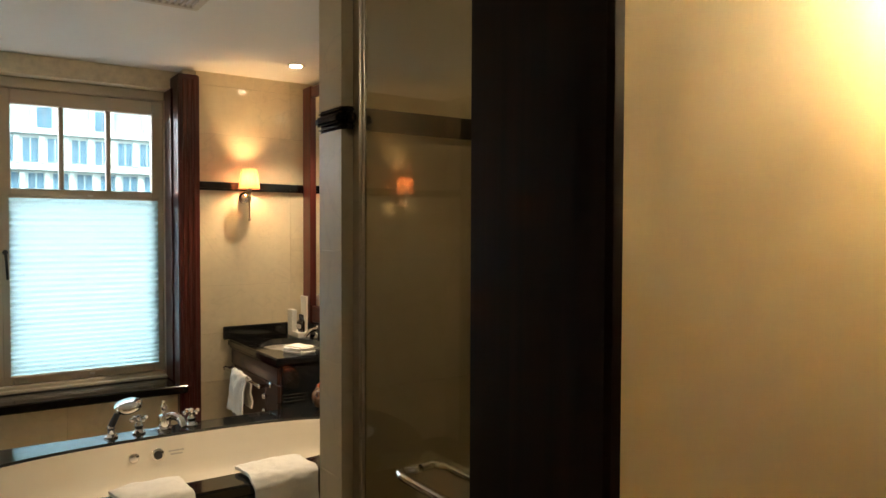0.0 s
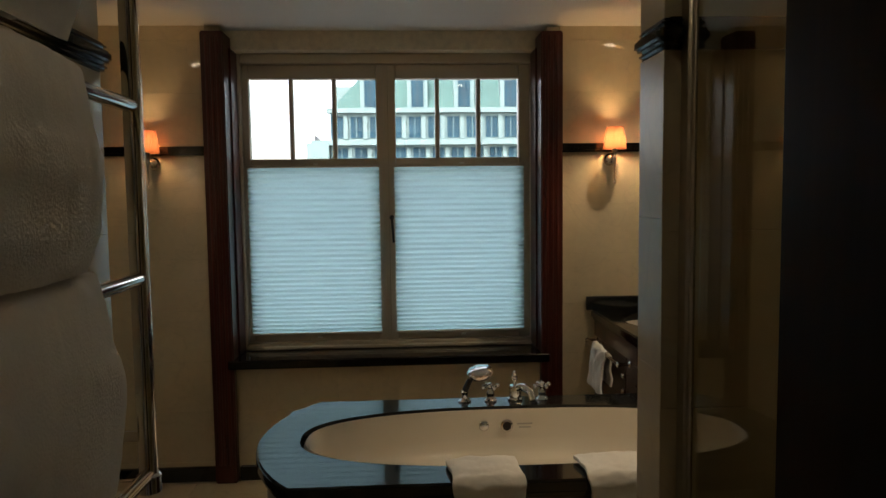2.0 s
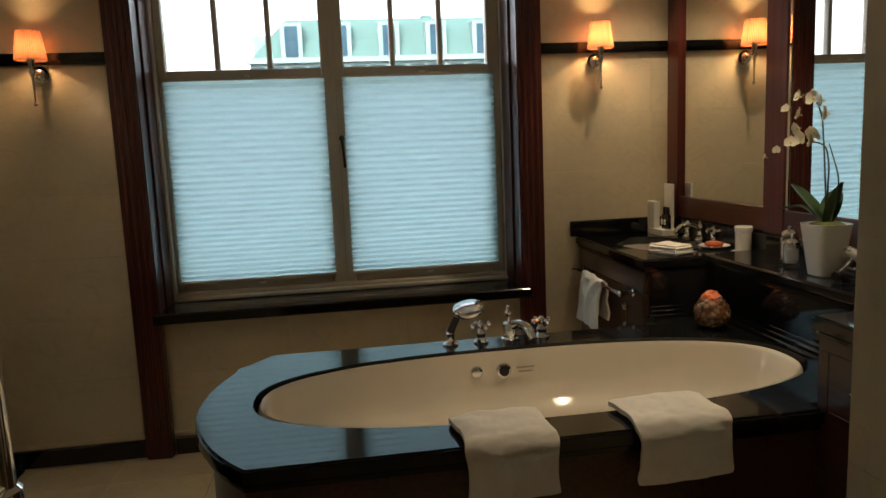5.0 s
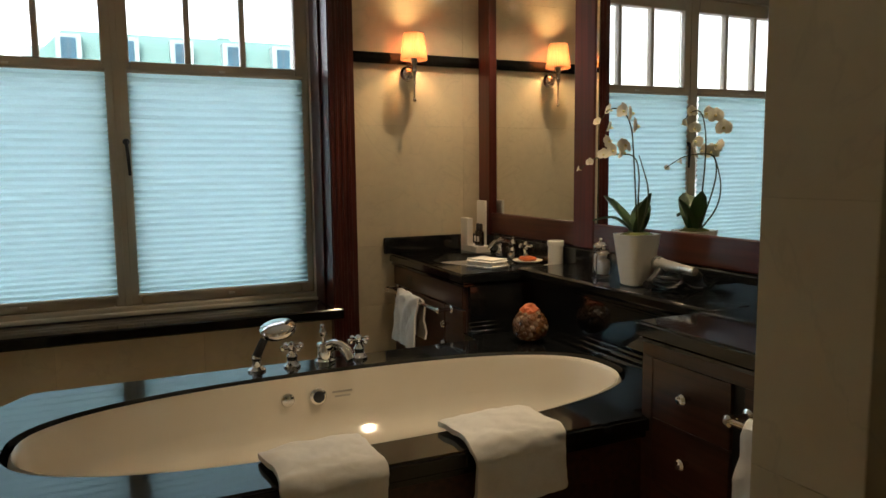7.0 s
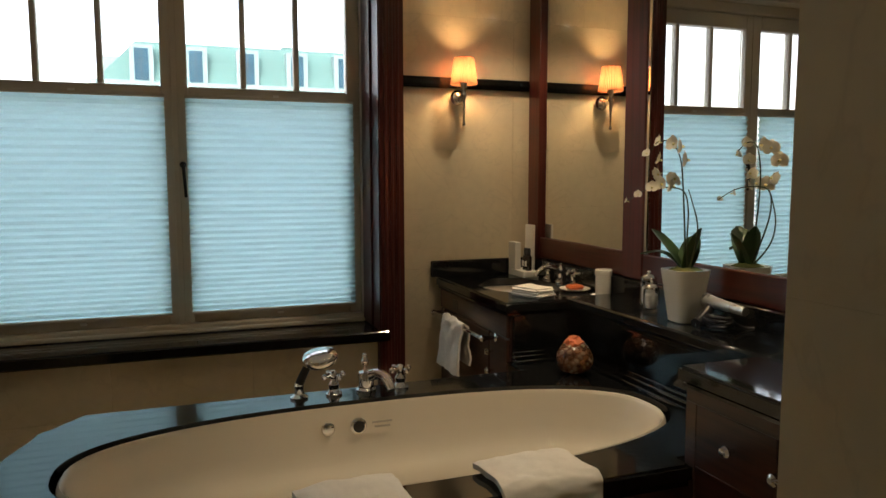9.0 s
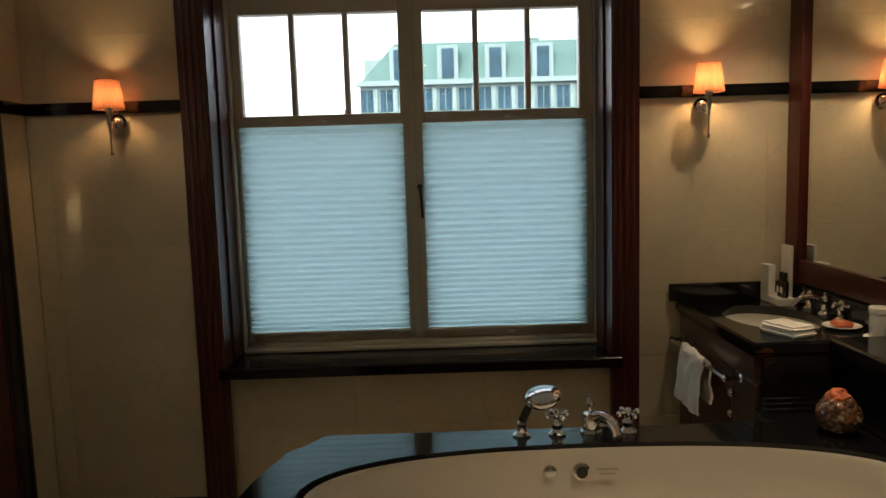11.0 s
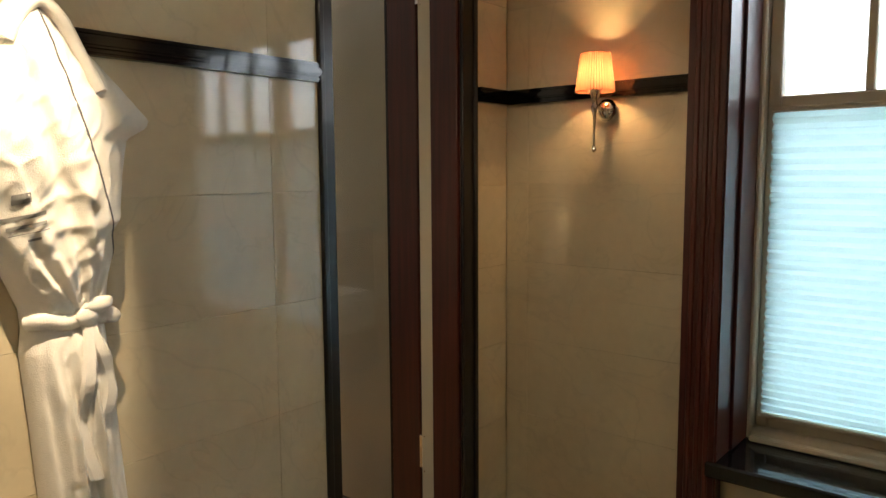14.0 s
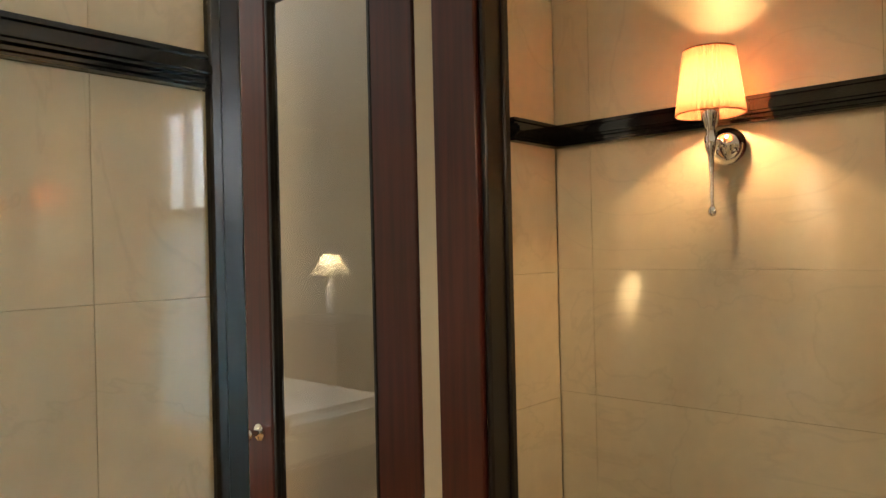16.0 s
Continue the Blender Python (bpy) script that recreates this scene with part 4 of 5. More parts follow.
for x, y in SCONCES:
    wall_sconce(x, y - 0.012)
for x, y in DOWNLIGHTS:
    t = thing("downlight", (x, y, TOP), "small round recessed ceiling spotlight, lit", "ceiling light", "ceiling spotlights")
    bm = bmesh.new()
    lathe(bm, [(0.030, -0.001), (0.046, -0.001), (0.047, -0.004), (0.040, -0.008), (0.032, -0.006)], (x, y, TOP), n=28)
    part("ring", bm, CHROME, t, "satin chrome ring", True)
    bm = bmesh.new()
    lathe(bm, [(0.001, -0.0015), (0.031, -0.0015), (0.031, -0.010), (0.001, -0.012)], (x, y, TOP), n=24)
    part("lens", bm, LENS, t, "glowing lens")
vent = thing("ceiling_vent", (0.47, 2.75, TOP), "cream slatted ceiling air vent", "vent")
part("frame", boxes((0.33, 0.60, 2.955, 2.985, TOP - 0.012, TOP), (0.33, 0.60, 2.50, 2.53, TOP - 0.012, TOP), (0.33, 0.36, 2.53, 2.955, TOP - 0.012, TOP), (0.57, 0.60, 2.53, 2.955, TOP - 0.012, TOP), bevel=0.003), CREAM_PAINT, vent)
for k in range(9):
    part("slat", boxes((0.362 + k * 0.0235, 0.374 + k * 0.0235, 2.53, 2.955, TOP - 0.010, TOP - 0.001), bevel=0.002), CREAM_PAINT, vent)
hall = thing("hall_lamp", (0.51, 0.335, 1.64), "lit wall lamp in the hallway", "wall lamp")
bm = bmesh.new()
lathe(bm, [(0.03, 0), (0.03, 0.01), (0.012, 0.016), (0.01, 0.11)], (0.51, 0.335, 1.64), pose(0, 0, 0, 90), 20)
part("arm", bm, CHROME, hall, "", True)
bm = bmesh.new()
r0 = [bm.verts.new((0.51 + 0.07 * math.cos(a), 0.235 + 0.07 * math.sin(a), 1.65)) for a in [2 * math.pi * k / 40 for k in range(40)]]
r1 = [bm.verts.new((0.51 + 0.055 * math.cos(a), 0.235 + 0.055 * math.sin(a), 1.81)) for a in [2 * math.pi * k / 40 for k in range(40)]]
for k in range(40):
    bm.faces.new((r0[k], r0[(k + 1) % 40], r1[(k + 1) % 40], r1[k]))
bm.faces.new(r0)
part("shade", bm, BED_SHADE, hall, "cream cloth shade", True)

# ---- shower enclosure ----
GX = 0.498
shower = thing("shower_door", (GX, 1.05, 0), "clear glass shower door in a chrome frame", "shower door")
part("glass_panel", boxes((GX - 0.004, GX + 0.004, 0.70, 1.372, 0.03, 2.36)), SHOWER_GLASS, shower, "clear toughened glass")
part("jamb_profile", boxes((GX - 0.009, GX + 0.009, 1.386, 1.420, 0.0, 2.38), bevel=0.004), SATIN, shower, "satin metal wall profile", True)
part("hinge_profile", boxes((GX - 0.006, GX + 0.006, 1.372, 1.3855, 0.02, 2.37), bevel=0.004), SATIN, shower, "", True)
part("jamb_profile", boxes((GX - 0.014, GX + 0.014, 0.67, 0.70, 0.0, 2.38), bevel=0.004), SATIN, shower, "satin metal wall profile", True)
part("head_rail", boxes((GX - 0.012, GX + 0.012, 0.70, 1.379, 2.36, 2.385), bevel=0.004), CHROME, shower, "", True)
part("sill_rail", boxes((GX - 0.012, GX + 0.012, 0.70, 1.379, 0.002, 0.03), bevel=0.004), CHROME, shower, "", True)
bm = bmesh.new()
tube(bm, curve_pts([(GX - 0.006, 1.165, 1.085), (GX - 0.035, 1.17, 1.085), (GX - 0.048, 1.15, 1.085), (GX - 0.05, 1.10, 1.085), (GX - 0.05, 0.85, 1.085), (GX - 0.05, 0.78, 1.085), (GX - 0.035, 0.755, 1.085), (GX - 0.006, 0.755, 1.085)]), 0.0085, 12)
part("handle", bm, CHROME, shower, "long polished chrome handle", True)
bm = bmesh.new()
tube(bm, curve_pts([(GX + 0.006, 1.165, 1.085), (GX + 0.035, 1.17, 1.085), (GX + 0.05, 1.15, 1.085), (GX + 0.052, 1.10, 1.085), (GX + 0.052, 0.82, 1.085), (GX + 0.035, 0.755, 1.085), (GX + 0.006, 0.755, 1.085)]), 0.0085, 12)
part("handle", bm, CHROME, shower, "long polished chrome handle", True)

# ---- towel warmer ----
RX = -0.375
warmer = thing("towel_warmer", (RX, 1.25, 1.05), "wall-hung chrome ladder towel warmer", "towel warmer")
for y in (1.545, 0.86):
    bm = bmesh.new()
    tube(bm, [(RX, y, z) for z in (1.04, 1.4, 1.8, 2.14)], 0.0155, 16)
    part("post", bm, CHROME, warmer, "", True)
    for z in (1.12, 2.06):
        bm = bmesh.new()
        lathe(bm, [(0.022, 0), (0.022, 0.008), (0.010, 0.012), (0.010, 0.07)], (-0.447, y, z), pose(0, 0, 0, 0, 90, 0), 16)
        part("bracket", bm, CHROME, warmer, "", True)
for z in (1.055, 1.388, 1.672, 1.95, 2.12):
    bm = bmesh.new()
    tube(bm, [(RX, y, z) for y in (0.85, 1.2, 1.55)], 0.012, 14)
    part("bar", bm, CHROME, warmer, "", True)
for y in (1.545,):
    bm = bmesh.new()
    lathe(bm, [(0.016, -0.02), (0.02, -0.016), (0.02, 0.012), (0.016, 0.016)], (RX, y, 1.04), n=16)
    tube(bm, [(RX, y, 1.04), (RX - 0.03, y, 1.035), (RX - 0.072, y, 1.035)], 0.010, 10)
    part("valve", bm, CHROME, warmer, "chrome elbow valve", True)
for z, y, w, d, s in ((1.95, 1.02, 0.50, 0.23, 5), (1.672, 1.05, 0.50, 0.245, 6), (1.388, 1.075, 0.52, 0.30, 7), (1.055, 1.10, 0.54, 0.40, 8)):
    draped("bath_towel", "thick white terry bath towel over the towel warmer", "towel",
           [(0.034, -d * 0.9), (0.036, -d * 0.5), (0.032, -0.05), (0.02, 0.012), (0.0, 0.026), (-0.022, 0.012), (-0.036, -0.06), (-0.044, -d * 0.4), (-0.038, -d * 0.75), (-0.020, -d)], w, (RX, y, z), 90, 0.017, "towels on the warmer", 0.005, TERRY_LOOP, seed=s)

# ---- bathrobes on the door wall ----
from mathutils.bvhtree import BVHTree

# height, then the left and right edge of the hanging robe, and its thickness
ROBE = [(1.83, -0.045, 0.015, 0.030), (1.79, -0.07, 0.045, 0.045), (1.74, -0.11, 0.075, 0.06), (1.67, -0.150, 0.145, 0.075), (1.615, -0.175, 0.196, 0.085), (1.600, -0.177, 0.190, 0.087), (1.575, -0.174, 0.146, 0.09), (1.50, -0.155, 0.132, 0.095), (1.42, -0.125, 0.122, 0.095), (1.395, -0.117, 0.104, 0.092),
        (1.33, -0.092, 0.096, 0.085), (1.26, -0.066, 0.086, 0.07), (1.225, -0.064, 0.082, 0.066), (1.18, -0.070, 0.084, 0.075), (1.05, -0.062, 0.090, 0.085), (0.90, -0.054, 0.098, 0.09), (0.75, -0.045, 0.108, 0.094), (0.60, -0.036, 0.118, 0.096), (0.46, -0.028, 0.124, 0.094)]


def smooth(a, b, x):
    t = min(1, max(0, (x - a) / (b - a)))
    return t * t * (3 - 2 * t)


def robe_edge(z):
    for lo, hi in zip(ROBE[1:], ROBE):
        if lo[0] <= z <= hi[0]:
            f = (z - lo[0]) / (hi[0] - lo[0])
            return [lo[k] + (hi[k] - lo[k]) * f for k in (1, 2, 3)]
    return list(ROBE[-1][1:])


def lapel(z):
    """Where the crossing lapel's edge runs, sideways, at this height."""
    return -0.02 + (1.82 - z) * 0.235


def bathrobe(y0, seed, full=1.0):
    t = thing("bathrobe", (-1.55, y0, 0.45), "white terry bathrobe with dark piping, tied at the waist", "bathrobe", "bathrobes")
    nu, nz = 90, 260
    bm = bmesh.new()
    grid = []
    for i in range(nz + 1):
        z = 1.83 - (1.83 - 0.46) * i / nz
        a, b, thick = robe_edge(z)
        row = []
        for j in range(nu + 1):
            u = -1 + 2 * j / nu
            y = a + (b - a) * (j / nu)
            h = full * thick * max(0, 1 - abs(u) ** 3.2) ** 0.5
            low, up = smooth(1.25, 1.05, z), smooth(1.22, 1.34, z)
            # long hanging folds below the belt
            drift = 0.5 * noise.noise(Vector((z * 1.6, seed, 0)))
            h += low * (0.011 * math.sin(3.2 * math.pi * (u + drift) + seed) + 0.006 * math.sin(7.1 * math.pi * u + 3 * drift + seed * 2)) * (1 - u * u)
            # folds that fan out from the knot towards the shoulders
            ang = math.atan2(y - 0.03, max(0.02, z - 1.22))
            h += up * smooth(1.75, 1.5, z) * (0.006 * math.sin(ang * 17 + seed) + 0.004 * math.sin(ang * 31 + z * 6)) * (1 - u * u)
            # soft crumples
            h += 0.007 * noise.noise(Vector((y * 13 + seed, z * 8, seed))) * (1 - u ** 4) + 0.003 * noise.noise(Vector((y * 38, z * 26, seed + 5))) * (1 - u ** 4)
            # creases: long ridges that run down and across the cloth
            fade = (1 - u ** 4)
            ridge = 1 - abs(noise.noise(Vector((y * 20 + z * 9 + seed, z * 5 - y * 6, seed * 2))) * 2)
            fine = 1 - abs(noise.noise(Vector((y * 34 - z * 22, z * 17 + seed, seed * 3))) * 2)
            h += fade * ((0.0025 + 0.003 * up) * max(0, ridge) ** 2 + (0.0026 + 0.0021 * up) * max(0, fine) ** 2 - 0.0042)
            # raised lapel left of its edge, shoulder fold right of it
            if z > 1.3:
                d = lapel(z) - y
                h += 0.012 * smooth(-0.004, 0.004, d) * (1 - smooth(0.045, 0.06, d)) * smooth(1.3, 1.36, z) * (1 - abs(u) ** 6)
                h += 0.010 * smooth(0.05, 0.09, -d) * smooth(1.5, 1.6, z) * (1 - abs(u) ** 6)
            h -= 0.012 * math.exp(-((z - 1.235) / 0.02) ** 2) * (1 - u * u)
            row.append(bm.verts.new((-1.602 + max(0.004, h), y0 + y, z)))
        grid.append(row)
    for p, q in zip(grid, grid[1:]):
        for j in range(nu):
            bm.faces.new((p[j], p[j + 1], q[j + 1], q[j]))
    rimv = grid[0] + [r[-1] for r in grid[1:]] + grid[-1][-2::-1] + [r[0] for r in grid[-2:0:-1]]
    back = [bm.verts.new((-1.604, v.co.y, v.co.z)) for v in rimv]
    for k in range(len(rimv)):
        bm.faces.new((rimv[k], back[k], back[(k + 1) % len(rimv)], rimv[(k + 1) % len(rimv)]))
    body = part("body", bm, TERRY, t, "", True)
    tree = BVHTree.FromPolygons([v.co[:] for v in body.data.vertices], [p.vertices[:] for p in body.data.polygons])

    def on(y, z, lift=0.0):
        hit = tree.ray_cast((-1.2, y0 + y, z), (-1, 0, 0))[0]
        return (hit or Vector((-1.52, y0 + y, z))) + Vector((lift, 0, 0))
    bm = bmesh.new()
    tube(bm, [on(lapel(z) - 0.001, z, 0.001) for z in [1.80 - 0.012 * k for k in range(39)]], 0.0028, 8)
    part("piping", bm, STITCH, body, "dark grey piping", True)
    # collar standing round the neck
    bm = bmesh.new()
    tube(bm, curve_pts([on(-0.075, 1.74, 0.0), on(-0.05, 1.79, 0.004), on(-0.015, 1.815, 0.012), on(0.02, 1.79, 0.01), on(0.05, 1.73, 0.004), on(0.075, 1.66, 0.0)], 8), 0.016, 12, 0.7)
    part("collar", bm, TERRY, t, "", True)
    # belt: a flat band, a knot of two loops, two hanging ends
    bm = bmesh.new()
    tube(bm, [on(-0.060 + 0.141 * k / 20, 1.238 + 0.004 * math.sin(k * 0.6), 0.002) for k in range(21)], 0.016, 10)
    belt = part("belt", bm, TERRY, t, "", True)
    for dy, dz, sy, sz, rot in ((0.03, 0.005, 0.026, 0.022, 20), (0.068, 0.002, 0.034, 0.018, -28), (0.05, 0.022, 0.030, 0.016, 12)):
        bm = bmesh.new()
        bmesh.ops.create_icosphere(bm, subdivisions=3, radius=1)
        for v in bm.verts:
            v.co *= 1 + 0.16 * noise.noise(v.co * 1.8 + Vector((seed, dy * 50, 0)))
        c = on(dy, 1.238 + dz, 0.006)
        bmesh.ops.transform(bm, matrix=Matrix.Translation(c) @ pose(0, 0, 0, rot) @ Matrix.Diagonal((0.016, sy, sz, 1)), verts=bm.verts)
        part("knot", bm, TERRY, belt, "", True)
    for dy, lo in ((0.018, 0.93), (0.05, 1.05)):
        bm = bmesh.new()
        zs = [1.235 - (1.235 - lo) * k / 14 for k in range(15)]
        rows = []
        for k, z in enumerate(zs):
            c = on(dy + 0.012 * math.sin(k * 0.35 + dy * 90), z, 0.006)
            w = 0.013 - 0.002 * math.sin(k * 0.9)
            rows.append([bm.verts.new(c + Vector((dx, s * w, 0))) for dx, s in ((0, -1), (0.006, -0.6), (0.007, 0.6), (0, 1), (-0.004, 0))])
        for p, q in zip(rows, rows[1:]):
            for k in range(5):
                bm.faces.new((p[k], p[(k + 1) % 5], q[(k + 1) % 5], q[k]))
        bm.faces.new(rows[0])
        bm.faces.new(rows[-1])
        part("belt_end", bm, TERRY, belt, "", True)
    bm = bmesh.new()
    lathe(bm, [(0.02, 0), (0.02, 0.006), (0.008, 0.01), (0.007, 0.05), (0.011, 0.055), (0.006, 0.062)], (-1.606, y0 - 0.01, 1.845), pose(0, 0, 0, 0, 90, 0), 14)
    part("hook", bm, CHROME, t, "chrome robe hook", True)
    # stitched motif: a small grey block over plain lines
    for w, h, z, dy in ((0.028, 0.018, 1.466, -0.078), (0.070, 0.0070, 1.434, -0.075), (0.058, 0.0070, 1.418, -0.070), (0.060, 0.0015, 1.406, -0.066), (0.020, 0.005, 1.394, -0.060)):
        bm = bmesh.new()
        rows = []
        for k in range(11):
            y = dy + w * (k / 10 - 0.5)
            rows.append([bm.verts.new(on(y, zz + 0.22 * (y - dy), 0.0012)) for zz in (z - h / 2, z, z + h / 2)])
        for p, q in zip(rows, rows[1:]):
            bm.faces.new((p[0], q[0], q[1], p[1]))
            bm.faces.new((p[1], q[1], q[2], p[2]))
        part("embroidery", bm, THREAD, body, "grey stitched line")
    return t


bathrobe(2.612, 1.0)
bathrobe(2.335, 4.0, 1.3)

# ---- bedroom things seen in the door's glass ----
con = thing("console_cabinet", (-5.0, 1.6, 0), "dark wooden cabinet with a lamp on it", "cabinet")
part("body", boxes((-5.35, -4.65, 1.35, 1.85, 0.05, 0.99), bevel=0.006), DARKWOOD, con)
part("top", boxes((-5.38, -4.62, 1.32, 1.88, 0.99, 1.02), bevel=0.006), MAHOGANY_Y, con)
lampb = thing("table_lamp", (-5.0, 1.6, 1.02), "table lamp with a pleated cream shade, lit", "table lamp")
bm = bmesh.new()
lathe(bm, [(0.07, 0), (0.07, 0.015), (0.03, 0.03), (0.045, 0.12), (0.05, 0.2), (0.02, 0.27), (0.01, 0.3), (0.01, 0.38)], (-5.0, 1.6, 1.02), n=28)
part("base", bm, CERAMIC, lampb, "white ceramic base", True)
bm = bmesh.new()
rr = [[bm.verts.new((-5.0 + (r + (0.003 if k % 2 else 0)) * math.cos(2 * math.pi * k / 80), 1.6 + (r + (0.003 if k % 2 else 0)) * math.sin(2 * math.pi * k / 80), z)) for k in range(80)] for r, z in ((0.155, 1.345), (0.10, 1.43), (0.055, 1.50))]
for a, b in zip(rr, rr[1:]):
    for k in range(80):
        bm.faces.new((a[k], a[(k + 1) % 80], b[(k + 1) % 80], b[k]))
part("shade", bm, BED_SHADE, lampb, "pleated cream shade", True)
side = thing("bedside_table", (-2.54, 1.86, 0), "dark wooden side table with a lit lamp", "table")
part("top", boxes((-2.78, -2.30, 1.64, 2.08, 0.665, 0.69), bevel=0.004), MAHOGANY_Y, side)
part("drawer_box", boxes((-2.76, -2.32, 1.66, 2.06, 0.50, 0.6645), bevel=0.003), DARKWOOD, side)
for lx in (-2.75, -2.36):
    for ly in (1.67, 2.02):
        part("leg", boxes((lx, lx + 0.03, ly, ly + 0.03, -0.0005, 0.4995), bevel=0.003), DARKWOOD, side)
lamps = thing("table_lamp", (-2.54, 1.86, 0.69), "tall table lamp with a cream cone shade, lit", "table lamp")
bm = bmesh.new()
lathe(bm, [(0.07, 0), (0.07, 0.015), (0.025, 0.03), (0.035, 0.10), (0.04, 0.2), (0.018, 0.30), (0.009, 0.33), (0.009, 0.52)], (-2.54, 1.86, 0.69), n=28)
part("base", bm, CERAMIC, lamps, "white ceramic base", True)
bm = bmesh.new()
rr = [[bm.verts.new((-2.54 + (r + (0.003 if k % 2 else 0)) * math.cos(2 * math.pi * k / 80), 1.86 + (r + (0.003 if k % 2 else 0)) * math.sin(2 * math.pi * k / 80), z)) for k in range(80)] for r, z in ((0.185, 1.085), (0.13, 1.22), (0.075, 1.355))]
for a, b in zip(rr, rr[1:]):
    for k in range(80):
        bm.faces.new((a[k], a[(k + 1) % 80], b[(k + 1) % 80], b[k]))
part("shade", bm, BED_SHADE, lamps, "pleated cream shade", True)
bed = thing("bed", (-4.6, 2.6, 0), "bed with white linen", "bed")
part("base", boxes((-5.9, -3.9, 2.05, 3.2, 0.05, 0.35), bevel=0.01), DARKWOOD, bed)
part("mattress", boxes((-5.9, -3.9, 2.05, 3.2, 0.35, 0.55), bevel=0.04), LINEN, bed)
bm = bmesh.new()
box(bm, -5.92, -3.88, 2.03, 3.22, 0.5, 0.64, 0.05, 3)
part("duvet", bm, LINEN, bed, "white duvet", True)
part("pillow", boxes((-5.85, -5.4, 2.15, 2.65, 0.64, 0.80), bevel=0.06), LINEN, bed, "white pillow", True)

# ---- on the vanity ----
Z = 0.886
ty = thing("basin_tap", (1.49, 3.80, Z), "chrome three-hole basin tap with cross handles", "tap")
bm = bmesh.new()
lathe(bm, [(0.026, 0), (0.026, 0.006), (0.016, 0.014), (0.014, 0.05), (0.018, 0.056), (0.012, 0.066), (0.006, 0.074), (0.009, 0.08), (0.003, 0.086)], (1.52, 3.77, Z), n=18)
part("body", bm, CHROME, ty, "", True)
bm = bmesh.new()
tube(bm, curve_pts([(1.52, 3.77, Z + 0.04), (1.48, 3.77, Z + 0.066), (1.43, 3.77, Z + 0.066), (1.395, 3.77, Z + 0.035)]), 0.0125, 12, 0.8)
part("spout", bm, CHROME, ty, "", True)
for y in (3.66, 3.88):
    bm = bmesh.new()
    lathe(bm, [(0.025, 0), (0.025, 0.006), (0.014, 0.014), (0.012, 0.03), (0.016, 0.04), (0.010, 0.048), (0.010, 0.06), (0.013, 0.066), (0.006, 0.074)], (1.52, y, Z), n=16)
    for a in (10, 100, 190, 280):
        c, s = math.cos(radians(a)), math.sin(radians(a))
        tube(bm, [(1.52 + c * r, y + s * r, Z + 0.055) for r in (0.008, 0.018, 0.033)], 0.006, 8)
        lathe(bm, [(0.004, -0.008), (0.009, 0), (0.004, 0.008)], (1.52 + c * 0.034, y + s * 0.034, Z + 0.055), n=10)
    part("handle", bm, CHROME, ty, "chrome cross handle", True)


def fold_cloth(at, sx, sy, turn):
    bm = bmesh.new()
    box(bm, -sx, sx, -sy, sy, 0, 0.018, 0.008, 2)
    box(bm, -sx * 0.96, sx * 0.95, -sy * 0.95, sy * 0.97, 0.0175, 0.036, 0.009, 3)
    bmesh.ops.subdivide_edges(bm, edges=[e for e in bm.edges if e.calc_length() > 0.04], cuts=6, use_grid_fill=True)
    for v in bm.verts:
        v.co.z += 0.004 * noise.noise(v.co * 30) if v.co.z > 0.01 else 0
    bmesh.ops.transform(bm, matrix=pose(*at, 0, 0, turn), verts=bm.verts)
    return tagged(new("face_cloth", mesh_of("face_cloth", bm, TERRY, True)), "folded white face cloth on the granite top", "towel")


fold_cloth((1.245, 3.50, Z), 0.055, 0.075, 20)
stand = thing("toiletry_tray", (1.49, 4.03, Z), "white card tray with a row of toiletry bottles", "toiletries")
part("tray", boxes((1.425, 1.50, 3.94, 4.10, Z, Z + 0.03), bevel=0.003), PAPER, stand)
part("tall_card", boxes((1.50, 1.512, 4.00, 4.08, Z, Z + 0.235), bevel=0.002), PAPER, stand, "tall white card")
part("card", boxes((1.425, 1.455, 4.03, 4.10, Z + 0.03, Z + 0.155), bevel=0.002), PAPER, stand, "white carton")
for k, y in enumerate((3.965, 3.995)):
    bt = thing("lotion_bottle", (1.46, y, Z + 0.03), "small dark brown bottle with a white label", "bottle", "lotion bottles")
    bm = bmesh.new()
    lathe(bm, [(0.013, 0), (0.0145, 0.004), (0.0145, 0.06), (0.011, 0.068), (0.006, 0.072)], (1.462, y, Z + 0.0305), n=16)
    part("body", bm, AMBER, bt, "", True)
    bm = bmesh.new()
    lathe(bm, [(0.0085, 0.072), (0.0085, 0.098), (0.006, 0.102)], (1.462, y, Z + 0.0305), n=14)
    part("cap", bm, PLASTIC_DARK, bt, "black cap", True)
    part("label", boxes((1.4462, 1.4476, y - 0.009, y + 0.009, Z + 0.05, Z + 0.075)), PAPER, bt, "white label")
for y, x, h in ((3.585, 1.555, 0.10), (3.62, 1.56, 0.095), (3.94, 1.55, 0.11)):
    bt = thing("lotion_bottle", (x, y, Z), "small dark brown bottle with a black cap", "bottle", "lotion bottles")
    bm = bmesh.new()
    lathe(bm, [(0.014, 0), (0.0155, 0.004), (0.0155, h * 0.6), (0.011, h * 0.7), (0.007, h * 0.73)], (x, y, Z), n=16)
    part("body", bm, AMBER, bt, "", True)
    bm = bmesh.new()
    lathe(bm, [(0.009, h * 0.73), (0.009, h), (0.006, h * 1.04)], (x, y, Z), n=14)
    part("cap", bm, PLASTIC_DARK, bt, "black cap", True)
dish = thing("soap_dish", (1.455, 3.545, Z), "small white dish with an amber soap bar", "soap dish")
bm = bmesh.new()
